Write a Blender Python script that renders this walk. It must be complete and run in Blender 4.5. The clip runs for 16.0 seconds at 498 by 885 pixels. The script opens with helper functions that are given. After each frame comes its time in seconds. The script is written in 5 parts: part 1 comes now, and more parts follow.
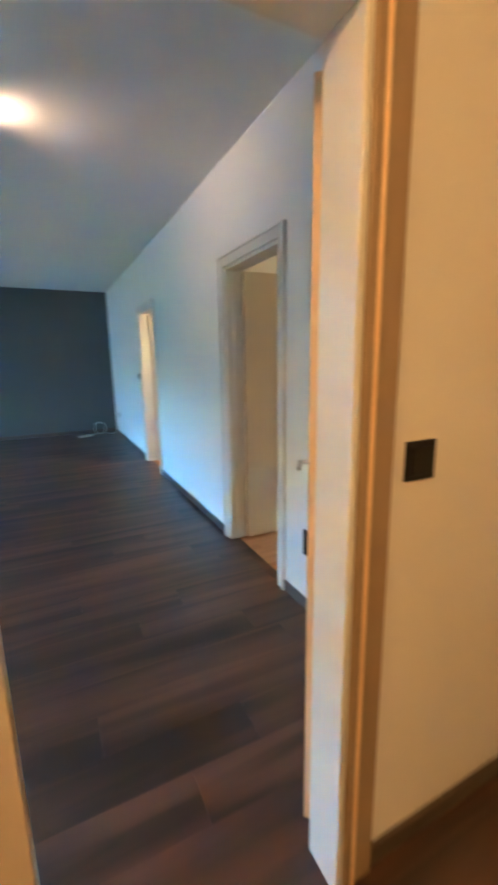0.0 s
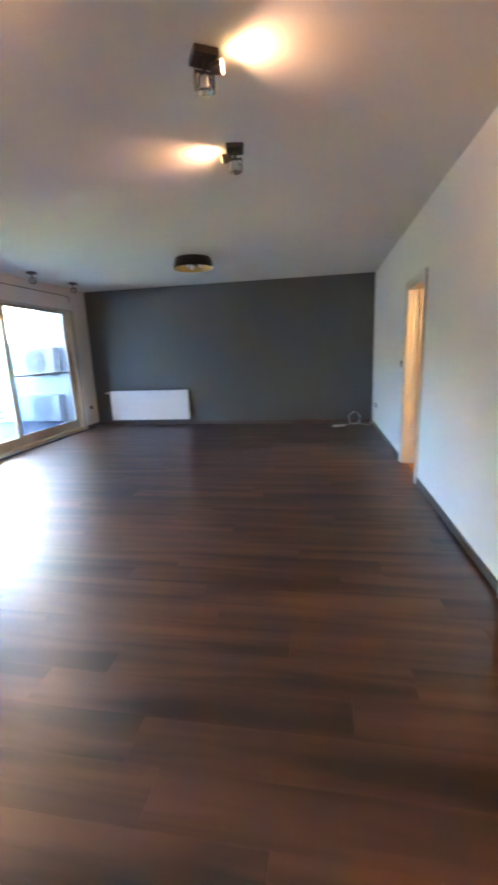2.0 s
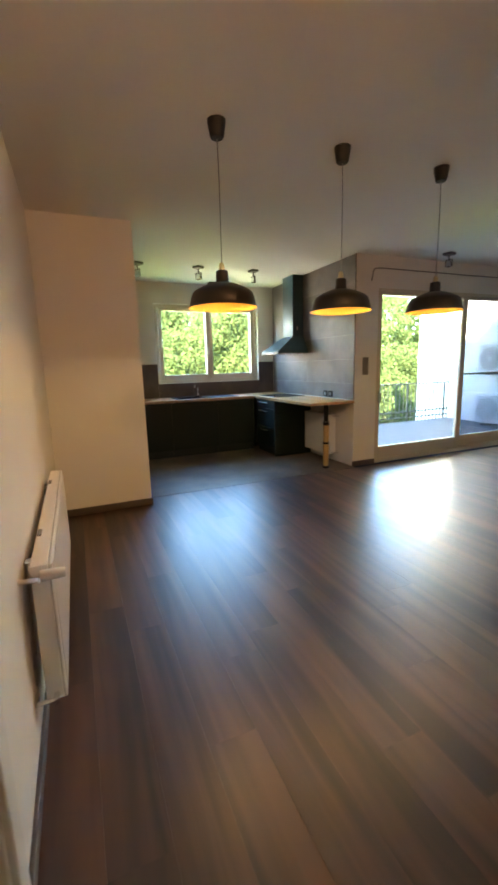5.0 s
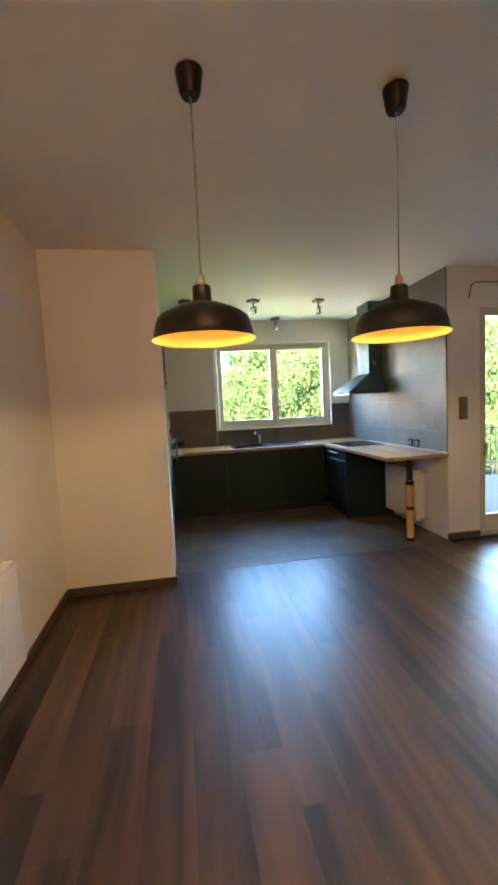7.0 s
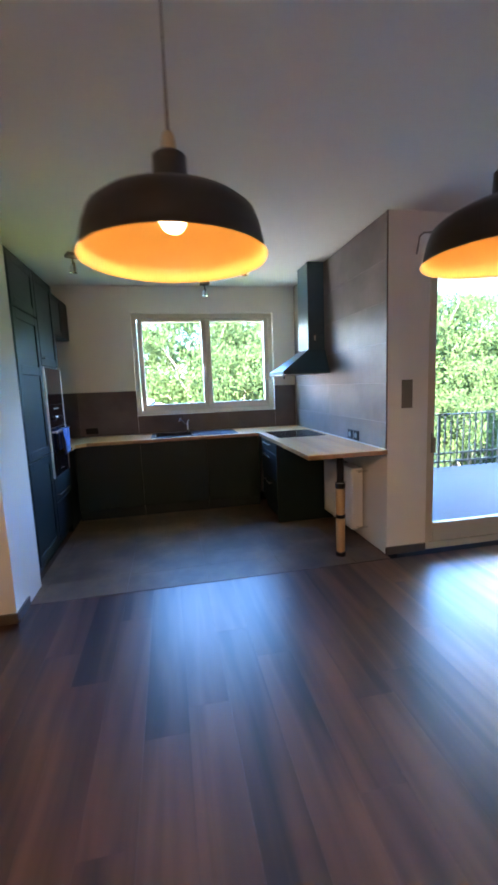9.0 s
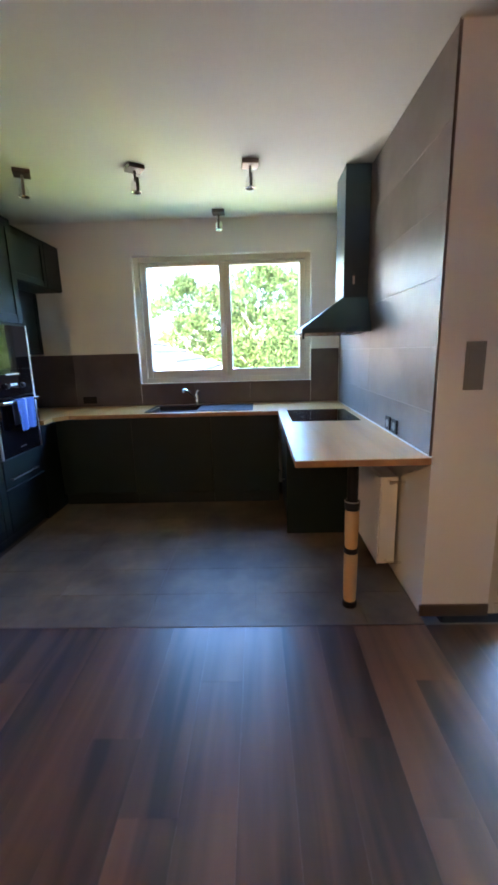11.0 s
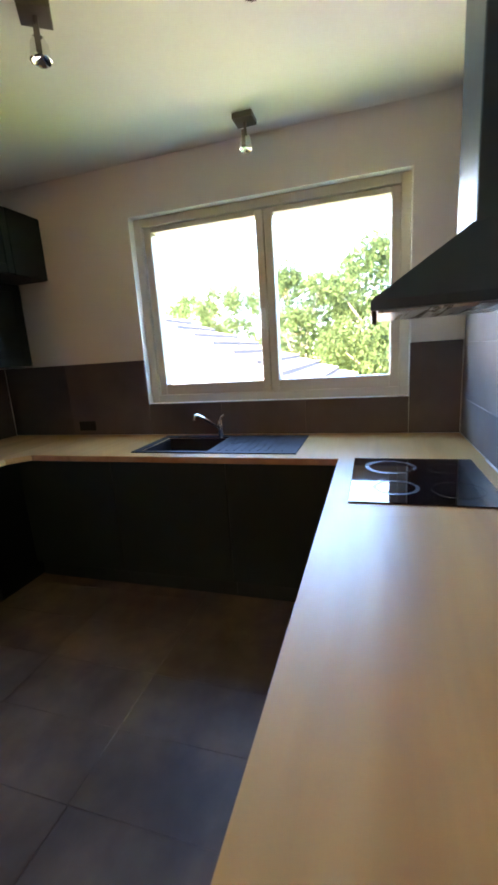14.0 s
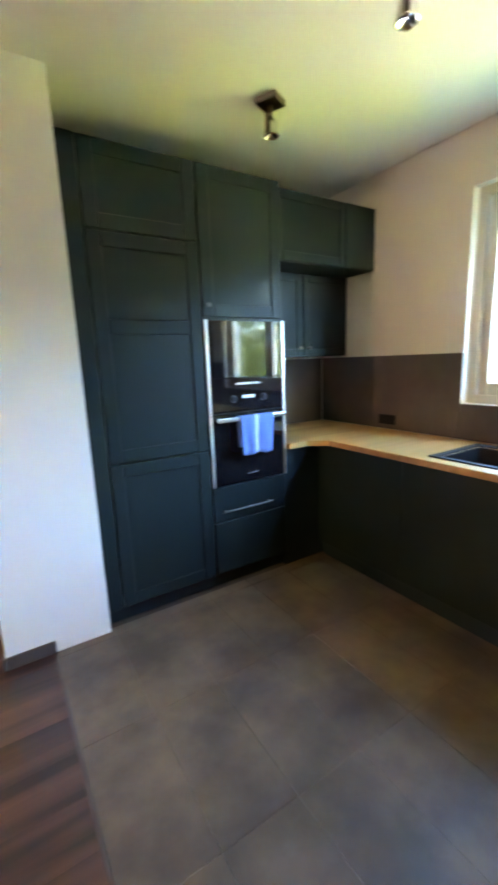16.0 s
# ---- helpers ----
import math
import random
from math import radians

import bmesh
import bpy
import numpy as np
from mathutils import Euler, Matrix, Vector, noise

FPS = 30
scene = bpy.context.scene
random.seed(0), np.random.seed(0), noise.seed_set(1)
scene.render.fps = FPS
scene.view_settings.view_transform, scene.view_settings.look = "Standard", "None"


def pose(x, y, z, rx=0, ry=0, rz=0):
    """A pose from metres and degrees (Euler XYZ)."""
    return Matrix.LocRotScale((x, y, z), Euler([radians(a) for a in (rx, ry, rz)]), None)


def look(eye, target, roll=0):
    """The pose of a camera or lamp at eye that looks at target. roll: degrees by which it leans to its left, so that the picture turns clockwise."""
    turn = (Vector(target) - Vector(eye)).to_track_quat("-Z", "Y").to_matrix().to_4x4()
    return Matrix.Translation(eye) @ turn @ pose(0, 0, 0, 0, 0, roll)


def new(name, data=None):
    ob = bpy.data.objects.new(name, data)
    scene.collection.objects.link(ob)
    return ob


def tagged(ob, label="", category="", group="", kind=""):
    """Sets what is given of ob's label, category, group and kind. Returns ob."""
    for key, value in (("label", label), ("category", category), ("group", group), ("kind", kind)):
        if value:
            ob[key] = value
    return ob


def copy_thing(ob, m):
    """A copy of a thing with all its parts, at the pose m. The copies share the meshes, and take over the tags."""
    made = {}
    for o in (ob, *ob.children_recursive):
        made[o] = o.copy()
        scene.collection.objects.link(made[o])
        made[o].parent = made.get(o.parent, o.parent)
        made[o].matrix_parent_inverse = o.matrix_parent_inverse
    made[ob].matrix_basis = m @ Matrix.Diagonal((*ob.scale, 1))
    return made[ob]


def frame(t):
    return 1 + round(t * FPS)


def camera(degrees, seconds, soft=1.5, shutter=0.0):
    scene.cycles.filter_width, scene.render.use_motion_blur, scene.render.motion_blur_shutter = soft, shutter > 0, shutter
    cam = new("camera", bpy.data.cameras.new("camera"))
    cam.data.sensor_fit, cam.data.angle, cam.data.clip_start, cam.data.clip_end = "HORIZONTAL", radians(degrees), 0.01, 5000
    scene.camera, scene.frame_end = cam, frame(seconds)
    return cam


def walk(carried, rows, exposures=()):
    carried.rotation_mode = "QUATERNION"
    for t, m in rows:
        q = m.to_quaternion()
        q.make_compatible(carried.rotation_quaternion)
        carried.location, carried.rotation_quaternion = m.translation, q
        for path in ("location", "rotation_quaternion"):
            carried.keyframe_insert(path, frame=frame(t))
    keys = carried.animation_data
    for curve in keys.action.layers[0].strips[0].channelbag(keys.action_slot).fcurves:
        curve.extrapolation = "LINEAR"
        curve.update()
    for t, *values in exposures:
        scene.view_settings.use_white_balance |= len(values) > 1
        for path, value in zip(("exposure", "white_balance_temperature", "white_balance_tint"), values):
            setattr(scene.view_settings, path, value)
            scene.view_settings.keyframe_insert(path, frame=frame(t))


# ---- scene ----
cam = camera(63.0, 16.0, soft=3.0, shutter=0.5)
PATH = [
    (0, (-0.01, -0.035, 1.424), (0.853, 1.725, 1.024), -0.9),
    (0.5, (0.105, 0.132, 1.434), (0.473, 2.058, 1.042), -2.8),
    (1, (0.19, 0.239, 1.45), (0.222, 2.19, 1.014), -3.2),
    (1.5, (0.211, 0.426, 1.429), (0.109, 2.371, 0.975), -2.7),
    (2, (0.179, 0.619, 1.42), (-0.157, 2.543, 0.989), -2.3),
    (2.5, (0.187, 0.775, 1.43), (-0.616, 2.564, 1.034), -2.2),
    (3, (0.166, 0.819, 1.418), (-1.029, 2.379, 1.047), -2.2),
    (3.5, (0.091, 0.837, 1.424), (-1.356, 2.172, 1.072), -2.2),
    (4, (0.05, 0.826, 1.418), (-1.585, 1.925, 1.071), -2.0),
    (4.5, (0.029, 0.847, 1.408), (-1.72, 1.743, 1.036), -2.2),
    (5, (-0.081, 0.981, 1.41), (-1.893, 1.742, 1.037), -1.6),
    (7.3, (-0.954, 1.867, 1.482), (-2.922, 2.181, 1.317), -3.0),
    (7.5, (-1.027, 1.961, 1.479), (-2.992, 2.294, 1.312), -2.8),
    (8, (-1.151, 2.22, 1.473), (-3.105, 2.588, 1.255), -2.6),
    (8.2, (-1.225, 2.298, 1.463), (-3.166, 2.714, 1.219), -2.4),
    (10.3, (-2.136, 3.259, 1.481), (-4.095, 3.401, 1.104), -1.6),
    (10.5, (-2.25, 3.326, 1.46), (-4.21, 3.407, 1.073), -1.5),
    (11, (-2.548, 3.533, 1.454), (-4.499, 3.483, 1.018), -1.6),
    (11.5, (-2.863, 3.681, 1.429), (-4.81, 3.548, 0.99), -2.2),
    (12, (-3.205, 3.771, 1.452), (-5.148, 3.526, 1.046), -2.9),
    (12.5, (-3.523, 3.845, 1.464), (-5.417, 3.352, 1.053), -2.3),
    (13, (-3.766, 3.855, 1.456), (-5.616, 3.228, 1.03), -2.6),
    (13.5, (-4.024, 3.842, 1.452), (-5.907, 3.331, 1.016), -3.7),
    (14, (-4.245, 3.882, 1.467), (-6.111, 3.3, 1.04), -3.8),
    (14.5, (-4.391, 3.911, 1.487), (-6.177, 3.111, 1.074), -2.7),
    (15, (-4.441, 3.861, 1.484), (-6.066, 2.769, 1.075), -2.5),
    (15.5, (-4.432, 3.82, 1.481), (-5.801, 2.419, 1.077), -2.6),
    (16, (-4.388, 3.777, 1.468), (-5.423, 2.112, 1.075), -2.2),
]
walk(cam, [(t, look(eye, target, roll)) for t, eye, target, roll in PATH],
     exposures=[(0.0, 7.75, 4900, -12), (0.6, 7.85, 5050, -10), (1.5, 7.8, 6200, 5), (2.5, 7.6, 7400, 9), (3.5, 7.05, 8500, 7), (5.0, 6.78, 8800, 4), (7.5, 7.02, 7500, 6),
                (10.4, 6.55, 5700, 15), (11.0, 6.9, 6900, 12), (12.0, 6.9, 7300, 14), (13.0, 6.85, 7500, 18), (14.0, 6.55, 7900, 20), (15.0, 6.72, 8500, 17), (15.5, 7.12, 8300, 13), (16.0, 7.88, 8200, 10)])

# ---------------------------------------------------------------- light
world = bpy.data.worlds.new("sky")
scene.world = world
world.use_nodes = True
wn = world.node_tree.nodes
sky = wn.new("ShaderNodeTexSky")
sky.sky_type, sky.sun_disc = "NISHITA", False
sky.dust_density, sky.ozone_density = 0.1, 9.0
SUN = Vector((0.60, -0.42, 0.68)).normalized()
sky.sun_elevation = math.asin(SUN.z)
sky.sun_rotation = math.atan2(SUN.x, SUN.y)
wn["Background"].inputs["Strength"].default_value = 0.085
world.node_tree.links.new(sky.outputs[0], wn["Background"].inputs["Color"])


def lamp(name, kind, power, colour, m, **more):
    data = bpy.data.lights.new(name, kind)
    data.energy, data.color = power, colour
    if kind == "POINT":
        data.shadow_soft_size = more.get("radius", 0.04)
    if kind == "SPOT":
        data.shadow_soft_size, data.spot_size, data.spot_blend = more.get("radius", 0.02), radians(more.get("cone", 80)), more.get("blend", 1.0)
    if kind == "SUN":
        data.angle = radians(0.5)
    ob = new(name, data)
    ob.matrix_world = m
    return ob


lamp("sun", "SUN", 3.0, (1.0, 0.95, 0.88), look(SUN * 30, (0, 0, 0)))
WARM = (1.0, 0.56, 0.25)
HALLW = (1.0, 0.40, 0.11)
PEACH = (1.0, 0.51, 0.29)


# ---------------------------------------------------------------- materials
def material(name, colour, rough=0.5, metal=0.0, spec=0.5, grain=0.0, scale=30.0, stain=0.0, bump=0.0, coat=0.0, vary=0.0, stretch=(1, 1, 1), bumpscale=None, second=None, stainscale=1.3, placed=False):
    """A painted, mineral or wooden surface: a base colour with stains, grain, relief and piece-to-piece change."""
    m = bpy.data.materials.new(name)
    m.use_nodes = True
    n, l = m.node_tree.nodes, m.node_tree.links
    b = n["Principled BSDF"]
    b.inputs["Base Color"].default_value = (*colour, 1)
    b.inputs["Roughness"].default_value, b.inputs["Metallic"].default_value = rough, metal
    b.inputs["Specular IOR Level"].default_value, b.inputs["Coat Weight"].default_value = spec, coat
    tc = n.new("ShaderNodeTexCoord")
    info = n.new("ShaderNodeObjectInfo")
    off = n.new("ShaderNodeVectorMath")
    off.operation = "MULTIPLY_ADD"
    l.new(info.outputs["Random"], off.inputs[0])
    off.inputs[1].default_value = (37.0, 53.0, 71.0) if vary else (0, 0, 0)
    geo = n.new("ShaderNodeNewGeometry")
    l.new(geo.outputs["Position"] if placed else tc.outputs["Object"], off.inputs[2])
    if placed:
        off.inputs[1].default_value = (0, 0, 0)
    mp = n.new("ShaderNodeMapping")
    mp.inputs["Scale"].default_value = stretch
    l.new(off.outputs[0], mp.inputs["Vector"])

    def noise_tex(sc, detail=4.0):
        t = n.new("ShaderNodeTexNoise")
        t.inputs["Scale"].default_value, t.inputs["Detail"].default_value = sc, detail
        l.new(mp.outputs[0], t.inputs["Vector"])
        return t

    fine, wide = noise_tex(scale, 6), noise_tex(stainscale, 5)
    value = None

    def add(source, amount, centre=0.5):
        nonlocal value
        k = n.new("ShaderNodeMath")
        k.operation = "SUBTRACT"
        l.new(source, k.inputs[0])
        k.inputs[1].default_value = centre
        g = n.new("ShaderNodeMath")
        g.operation = "MULTIPLY_ADD"
        l.new(k.outputs[0], g.inputs[0])
        g.inputs[1].default_value = amount
        if value is None:
            g.inputs[2].default_value = 1.0
        else:
            l.new(value, g.inputs[2])
        value = g.outputs[0]

    if grain:
        add(fine.outputs[0], grain)
    if stain:
        add(wide.outputs[0], stain)
    if vary:
        add(info.outputs["Random"], vary)
    if value is not None:
        mix = n.new("ShaderNodeMix")
        mix.data_type, mix.blend_type = "RGBA", "MULTIPLY"
        mix.inputs[0].default_value = 1.0
        mix.inputs[6].default_value = (*colour, 1)
        if second:
            two = n.new("ShaderNodeMix")
            two.data_type = "RGBA"
            ramp = n.new("ShaderNodeValToRGB")
            ramp.color_ramp.elements[0].position, ramp.color_ramp.elements[1].position = 0.35, 0.65
            l.new(wide.outputs[0], ramp.inputs[0])
            l.new(ramp.outputs[0], two.inputs[0])
            two.inputs[6].default_value, two.inputs[7].default_value = (*colour, 1), (*second, 1)
            l.new(two.outputs[2], mix.inputs[6])
        l.new(value, mix.inputs[7])
        l.new(mix.outputs[2], b.inputs["Base Color"])
        rr = n.new("ShaderNodeMath")
        rr.operation = "MULTIPLY_ADD"
        l.new(wide.outputs[0], rr.inputs[0])
        rr.inputs[1].default_value, rr.inputs[2].default_value = 0.16, rough - 0.08
        l.new(rr.outputs[0], b.inputs["Roughness"])
    if bump:
        bp = n.new("ShaderNodeBump")
        bp.inputs["Strength"].default_value, bp.inputs["Distance"].default_value = bump, 0.002
        src = fine if bumpscale is None else noise_tex(bumpscale, 3)
        l.new(src.outputs[0], bp.inputs["Height"])
        l.new(bp.outputs[0], b.inputs["Normal"])
    return m


def wood_planks(name, dark, light, rough, coat=0.0, along=(1.2, 16, 16), tone=0.04):
    """Laminate or parquet: long grain bands, fine pores, each board its own tone."""
    m = material(name, dark, rough, grain=0.0, coat=coat)
    n, l = m.node_tree.nodes, m.node_tree.links
    b = n["Principled BSDF"]
    mp = [k for k in n if k.bl_idname == "ShaderNodeMapping"][0]
    mp.inputs["Scale"].default_value = along
    off = [k for k in n if k.bl_idname == "ShaderNodeVectorMath"][0]
    off.inputs[1].default_value = (37.0, 53.0, 71.0)
    info = [k for k in n if k.bl_idname == "ShaderNodeObjectInfo"][0]
    band = n.new("ShaderNodeTexNoise")
    band.inputs["Scale"].default_value, band.inputs["Detail"].default_value, band.inputs["Distortion"].default_value = 0.75, 2.6, 0.5
    pore = n.new("ShaderNodeTexNoise")
    pore.inputs["Scale"].default_value, pore.inputs["Detail"].default_value = 7.0, 6.0
    l.new(mp.outputs[0], pore.inputs["Vector"])
    l.new(mp.outputs[0], band.inputs["Vector"])
    ramp = n.new("ShaderNodeValToRGB")
    ramp.color_ramp.elements[0].position, ramp.color_ramp.elements[1].position = 0.34, 0.68
    ramp.color_ramp.elements[0].color, ramp.color_ramp.elements[1].color = (*dark, 1), (*light, 1)
    s1 = n.new("ShaderNodeMath")
    s1.operation = "MULTIPLY_ADD"
    l.new(pore.outputs[0], s1.inputs[0])
    s1.inputs[1].default_value = 0.07
    l.new(band.outputs[0], s1.inputs[2])
    s2 = n.new("ShaderNodeMath")
    s2.operation = "MULTIPLY_ADD"
    l.new(info.outputs["Random"], s2.inputs[0])
    s2.inputs[1].default_value = tone
    l.new(s1.outputs[0], s2.inputs[2])
    s3 = n.new("ShaderNodeMath")
    s3.operation = "SUBTRACT"
    l.new(s2.outputs[0], s3.inputs[0])
    s3.inputs[1].default_value = 0.035 + tone / 2
    l.new(s3.outputs[0], ramp.inputs[0])
    l.new(ramp.outputs[0], b.inputs["Base Color"])
    rr = n.new("ShaderNodeMath")
    rr.operation = "MULTIPLY_ADD"
    l.new(pore.outputs[0], rr.inputs[0])
    rr.inputs[1].default_value, rr.inputs[2].default_value = 0.14, rough - 0.07
    l.new(rr.outputs[0], b.inputs["Roughness"])
    bp = n.new("ShaderNodeBump")
    bp.inputs["Strength"].default_value, bp.inputs["Distance"].default_value = 0.12, 0.001
    l.new(pore.outputs[0], bp.inputs["Height"])
    l.new(bp.outputs[0], b.inputs["Normal"])
    return m


def glass_material(name, tint=(0.97, 0.99, 0.98)):
    """A thin pane: clear, with a mirror share."""
    m = bpy.data.materials.new(name)
    m.use_nodes = True
    n, l = m.node_tree.nodes, m.node_tree.links
    n.remove(n["Principled BSDF"])
    clear, gloss, mixer, fr = (n.new("ShaderNodeBsdfTransparent"), n.new("ShaderNodeBsdfGlossy"), n.new("ShaderNodeMixShader"), n.new("ShaderNodeLayerWeight"))
    clear.inputs[0].default_value = (*tint, 1)
    gloss.inputs["Roughness"].default_value = 0.02
    fr.inputs["Blend"].default_value = 0.5
    steep = n.new("ShaderNodeMath")
    steep.operation = "POWER"
    l.new(fr.outputs["Facing"], steep.inputs[0])
    steep.inputs[1].default_value = 5.0
    share = n.new("ShaderNodeMath")
    share.operation = "MULTIPLY_ADD"
    l.new(steep.outputs[0], share.inputs[0])
    share.inputs[1].default_value, share.inputs[2].default_value = 0.7, 0.03
    l.new(share.outputs[0], mixer.inputs[0])
    l.new(clear.outputs[0], mixer.inputs[1])
    l.new(gloss.outputs[0], mixer.inputs[2])
    l.new(mixer.outputs[0], n["Material Output"].inputs[0])
    return m


def glow_material(name, colour, strength):
    m = bpy.data.materials.new(name)
    m.use_nodes = True
    b = m.node_tree.nodes["Principled BSDF"]
    b.inputs["Emission Color"].default_value, b.inputs["Emission Strength"].default_value = (*colour, 1), strength
    return m


PAINT = material("white_wall_paint", (0.83, 0.82, 0.79), 0.75, grain=0.04, scale=90, stain=0.05, bump=0.25, bumpscale=220)
CEIL = material("ceiling_paint", (0.84, 0.84, 0.82), 0.85, grain=0.04, scale=60, stain=0.05, bump=0.15, bumpscale=180)
GREY = material("slate_wall_paint", (0.098, 0.112, 0.112), 0.55, grain=0.08, scale=60, stain=0.14, bump=0.3, bumpscale=200)
TRIM = material("white_satin_trim", (0.74, 0.73, 0.69), 0.38, grain=0.03, scale=40, stain=0.05, bump=0.05)
DOORP = material("beige_satin_door", (0.60, 0.53, 0.44), 0.42, grain=0.05, scale=25, stain=0.06, bump=0.06, stretch=(8, 8, 1))
EDGEW = material("oak_door_edge", (0.80, 0.60, 0.34), 0.5, grain=0.2, scale=14, stain=0.1, bump=0.1, stretch=(10, 10, 0.8))
SKIRT = material("grey_brown_skirting", (0.095, 0.075, 0.062), 0.45, grain=0.25, scale=10, stain=0.1, bump=0.1, stretch=(3, 3, 10))
LAMINATE = wood_planks("dark_walnut_laminate", (0.023, 0.0115, 0.0078), (0.128, 0.060, 0.037), 0.37, along=(0.9, 11, 11), tone=0.12)
LAMINATE.node_tree.nodes["Principled BSDF"].inputs["Specular IOR Level"].default_value = 0.74
PARQUET = wood_planks("orange_oak_parquet", (0.30, 0.14, 0.05), (0.46, 0.24, 0.10), 0.4)
BEECH = wood_planks("light_beech_worktop", (0.52, 0.270, 0.088), (0.66, 0.385, 0.138), 0.36, along=(0.8, 9, 9))
BEECHEDGE = wood_planks("worktop_edge_band", (0.36, 0.19, 0.09), (0.46, 0.26, 0.13), 0.45)
TILE = material("anthracite_floor_tile", (0.090, 0.069, 0.049), 0.46, spec=0.38, grain=0.45, scale=14, stain=0.5, bump=0.15, vary=0.02, second=(0.160, 0.120, 0.081), stainscale=3.0, placed=True)
GROUT = material("dark_grout", (0.066, 0.052, 0.038), 0.85, grain=0.2, scale=80)
TAUPE = material("taupe_wall_tile", (0.165, 0.143, 0.134), 0.44, grain=0.3, scale=8, stain=0.8, bump=0.5, bumpscale=9, vary=0.12, second=(0.21, 0.18, 0.166), stainscale=1.8)
BROWN = material("brown_splash_tile", (0.090, 0.071, 0.064), 0.36, grain=0.25, scale=9, stain=0.6, bump=0.12, vary=0.15, second=(0.122, 0.097, 0.087), stainscale=2.0)
WGROUT = material("pale_grout", (0.34, 0.31, 0.29), 0.85, grain=0.2, scale=80)
CAB = material("dark_green_lacquer", (0.0058, 0.0162, 0.0158), 0.48, spec=0.34, grain=0.10, scale=20, stain=0.15, bump=0.05)
CABIN = material("dark_cabinet_panel", (0.006, 0.016, 0.020), 0.42, grain=0.10, scale=20, stain=0.15)
HOODM = material("slate_blue_enamel_steel", (0.036, 0.082, 0.112), 0.38, metal=0.0, grain=0.06, scale=50, stain=0.1)
BLACK = material("black_plastic", (0.008, 0.008, 0.009), 0.45, spec=0.3, grain=0.05, scale=60)
BGLASS = material("black_ceramic_glass", (0.006, 0.006, 0.007), 0.05, spec=1.0)
SINKM = material("black_granite_composite", (0.012, 0.012, 0.013), 0.56, spec=0.3, grain=0.5, scale=400, bump=0.1)
STEEL = material("brushed_steel", (0.62, 0.62, 0.62), 0.28, metal=1.0, grain=0.08, scale=60, stretch=(1, 20, 20))
ALU = material("satin_aluminium_trim", (0.86, 0.87, 0.88), 0.42, metal=1.0, grain=0.03, scale=30)
CHROME = material("chrome", (0.80, 0.80, 0.80), 0.08, metal=1.0)
NICKEL = material("dark_nickel", (0.17, 0.155, 0.145), 0.45, metal=1.0, grain=0.1, scale=40)
GOLD = material("gold_paint_inside", (0.64, 0.39, 0.11), 0.42, grain=0.1, scale=20, stain=0.1)
SHADE = material("matte_black_shade", (0.020, 0.021, 0.021), 0.36, grain=0.08, scale=40, stain=0.1)
BRASS = material("brass_socket", (0.62, 0.52, 0.32), 0.35, metal=1.0)
RADM = material("white_radiator_enamel", (0.80, 0.80, 0.79), 0.32, grain=0.02, scale=30, stain=0.03)
PLATE = material("grey_plastic_plate", (0.20, 0.195, 0.185), 0.45, grain=0.04, scale=60)
WHITEP = material("white_plastic", (0.78, 0.77, 0.74), 0.35, grain=0.02, scale=60)
TOWEL = material("blue_terry_towel", (0.12, 0.24, 0.62), 0.95, grain=0.3, scale=160, stain=0.15, bump=0.8, bumpscale=350)
TOWELW = material("pale_towel_stripe", (0.50, 0.60, 0.82), 0.95, grain=0.2, scale=160, bump=0.8, bumpscale=350)
SLEEVE = material("tan_cardboard_sleeve", (0.56, 0.36, 0.17), 0.75, grain=0.12, scale=30, stain=0.15, bump=0.15, stretch=(1, 1, 4))
RING = material("grey_rubber_ring", (0.28, 0.28, 0.28), 0.5)
STICK = material("white_sticker", (0.80, 0.84, 0.84), 0.4, grain=0.03, scale=50)
MARK = material("pale_cooking_ring", (0.085, 0.085, 0.088), 0.25, grain=0.5, scale=40, stain=0.5, stainscale=8)
FAINT = material("faint_cooking_ring", (0.022, 0.022, 0.023), 0.2, grain=0.3, scale=40)
GLASS = glass_material("window_glass")
SCREEN = glass_material("insect_screen_glass", (0.54, 0.56, 0.59))
CONC = material("balcony_concrete", (0.050, 0.060, 0.075), 0.85, grain=0.2, scale=20, stain=0.4, bump=0.3)
# White render in two tones: sunlit brightness is put into this paler one.
SUNWALL = material("sunlit_tone_white_render", (0.60, 0.595, 0.585), 0.85, grain=0.06, scale=40, stain=0.08, bump=0.4)
# Darker tone of the same white render, dimmed in its colour.
RENDERW = material("dimmed_tone_white_render", (0.22, 0.217, 0.213), 0.85, grain=0.08, scale=40, stain=0.10, bump=0.4)
IRON = material("dark_iron_railing", (0.03, 0.03, 0.032), 0.5, grain=0.2, scale=40)
ACM = material("ac_unit_enamel", (0.42, 0.43, 0.44), 0.4, grain=0.03, scale=40, stain=0.06)
ACD = material("ac_grille_grey", (0.26, 0.265, 0.27), 0.5)
GRASS = material("grass_ground", (0.26, 0.31, 0.07), 0.95, grain=0.5, scale=4, stain=0.6, stainscale=0.1)
BARK = material("bark", (0.10, 0.075, 0.055), 0.9, grain=0.5, scale=8, bump=0.6)
ROOFT = material("clay_roof_tile", (0.085, 0.064, 0.054), 0.8, grain=0.3, scale=8, stain=0.4, vary=0.3)
FARW = material("far_concrete_facade", (0.55, 0.55, 0.54), 0.9, grain=0.1, scale=1, stain=0.2)
FARG = material("far_window_glass", (0.02, 0.02, 0.025), 0.15)
# Hall-side casing, darker and browner than the room-side trim.
OCHRE = material("ochre_casing", (0.36, 0.27, 0.17), 0.45, grain=0.1, scale=14, stain=0.1, bump=0.1, stretch=(10, 10, 0.8))
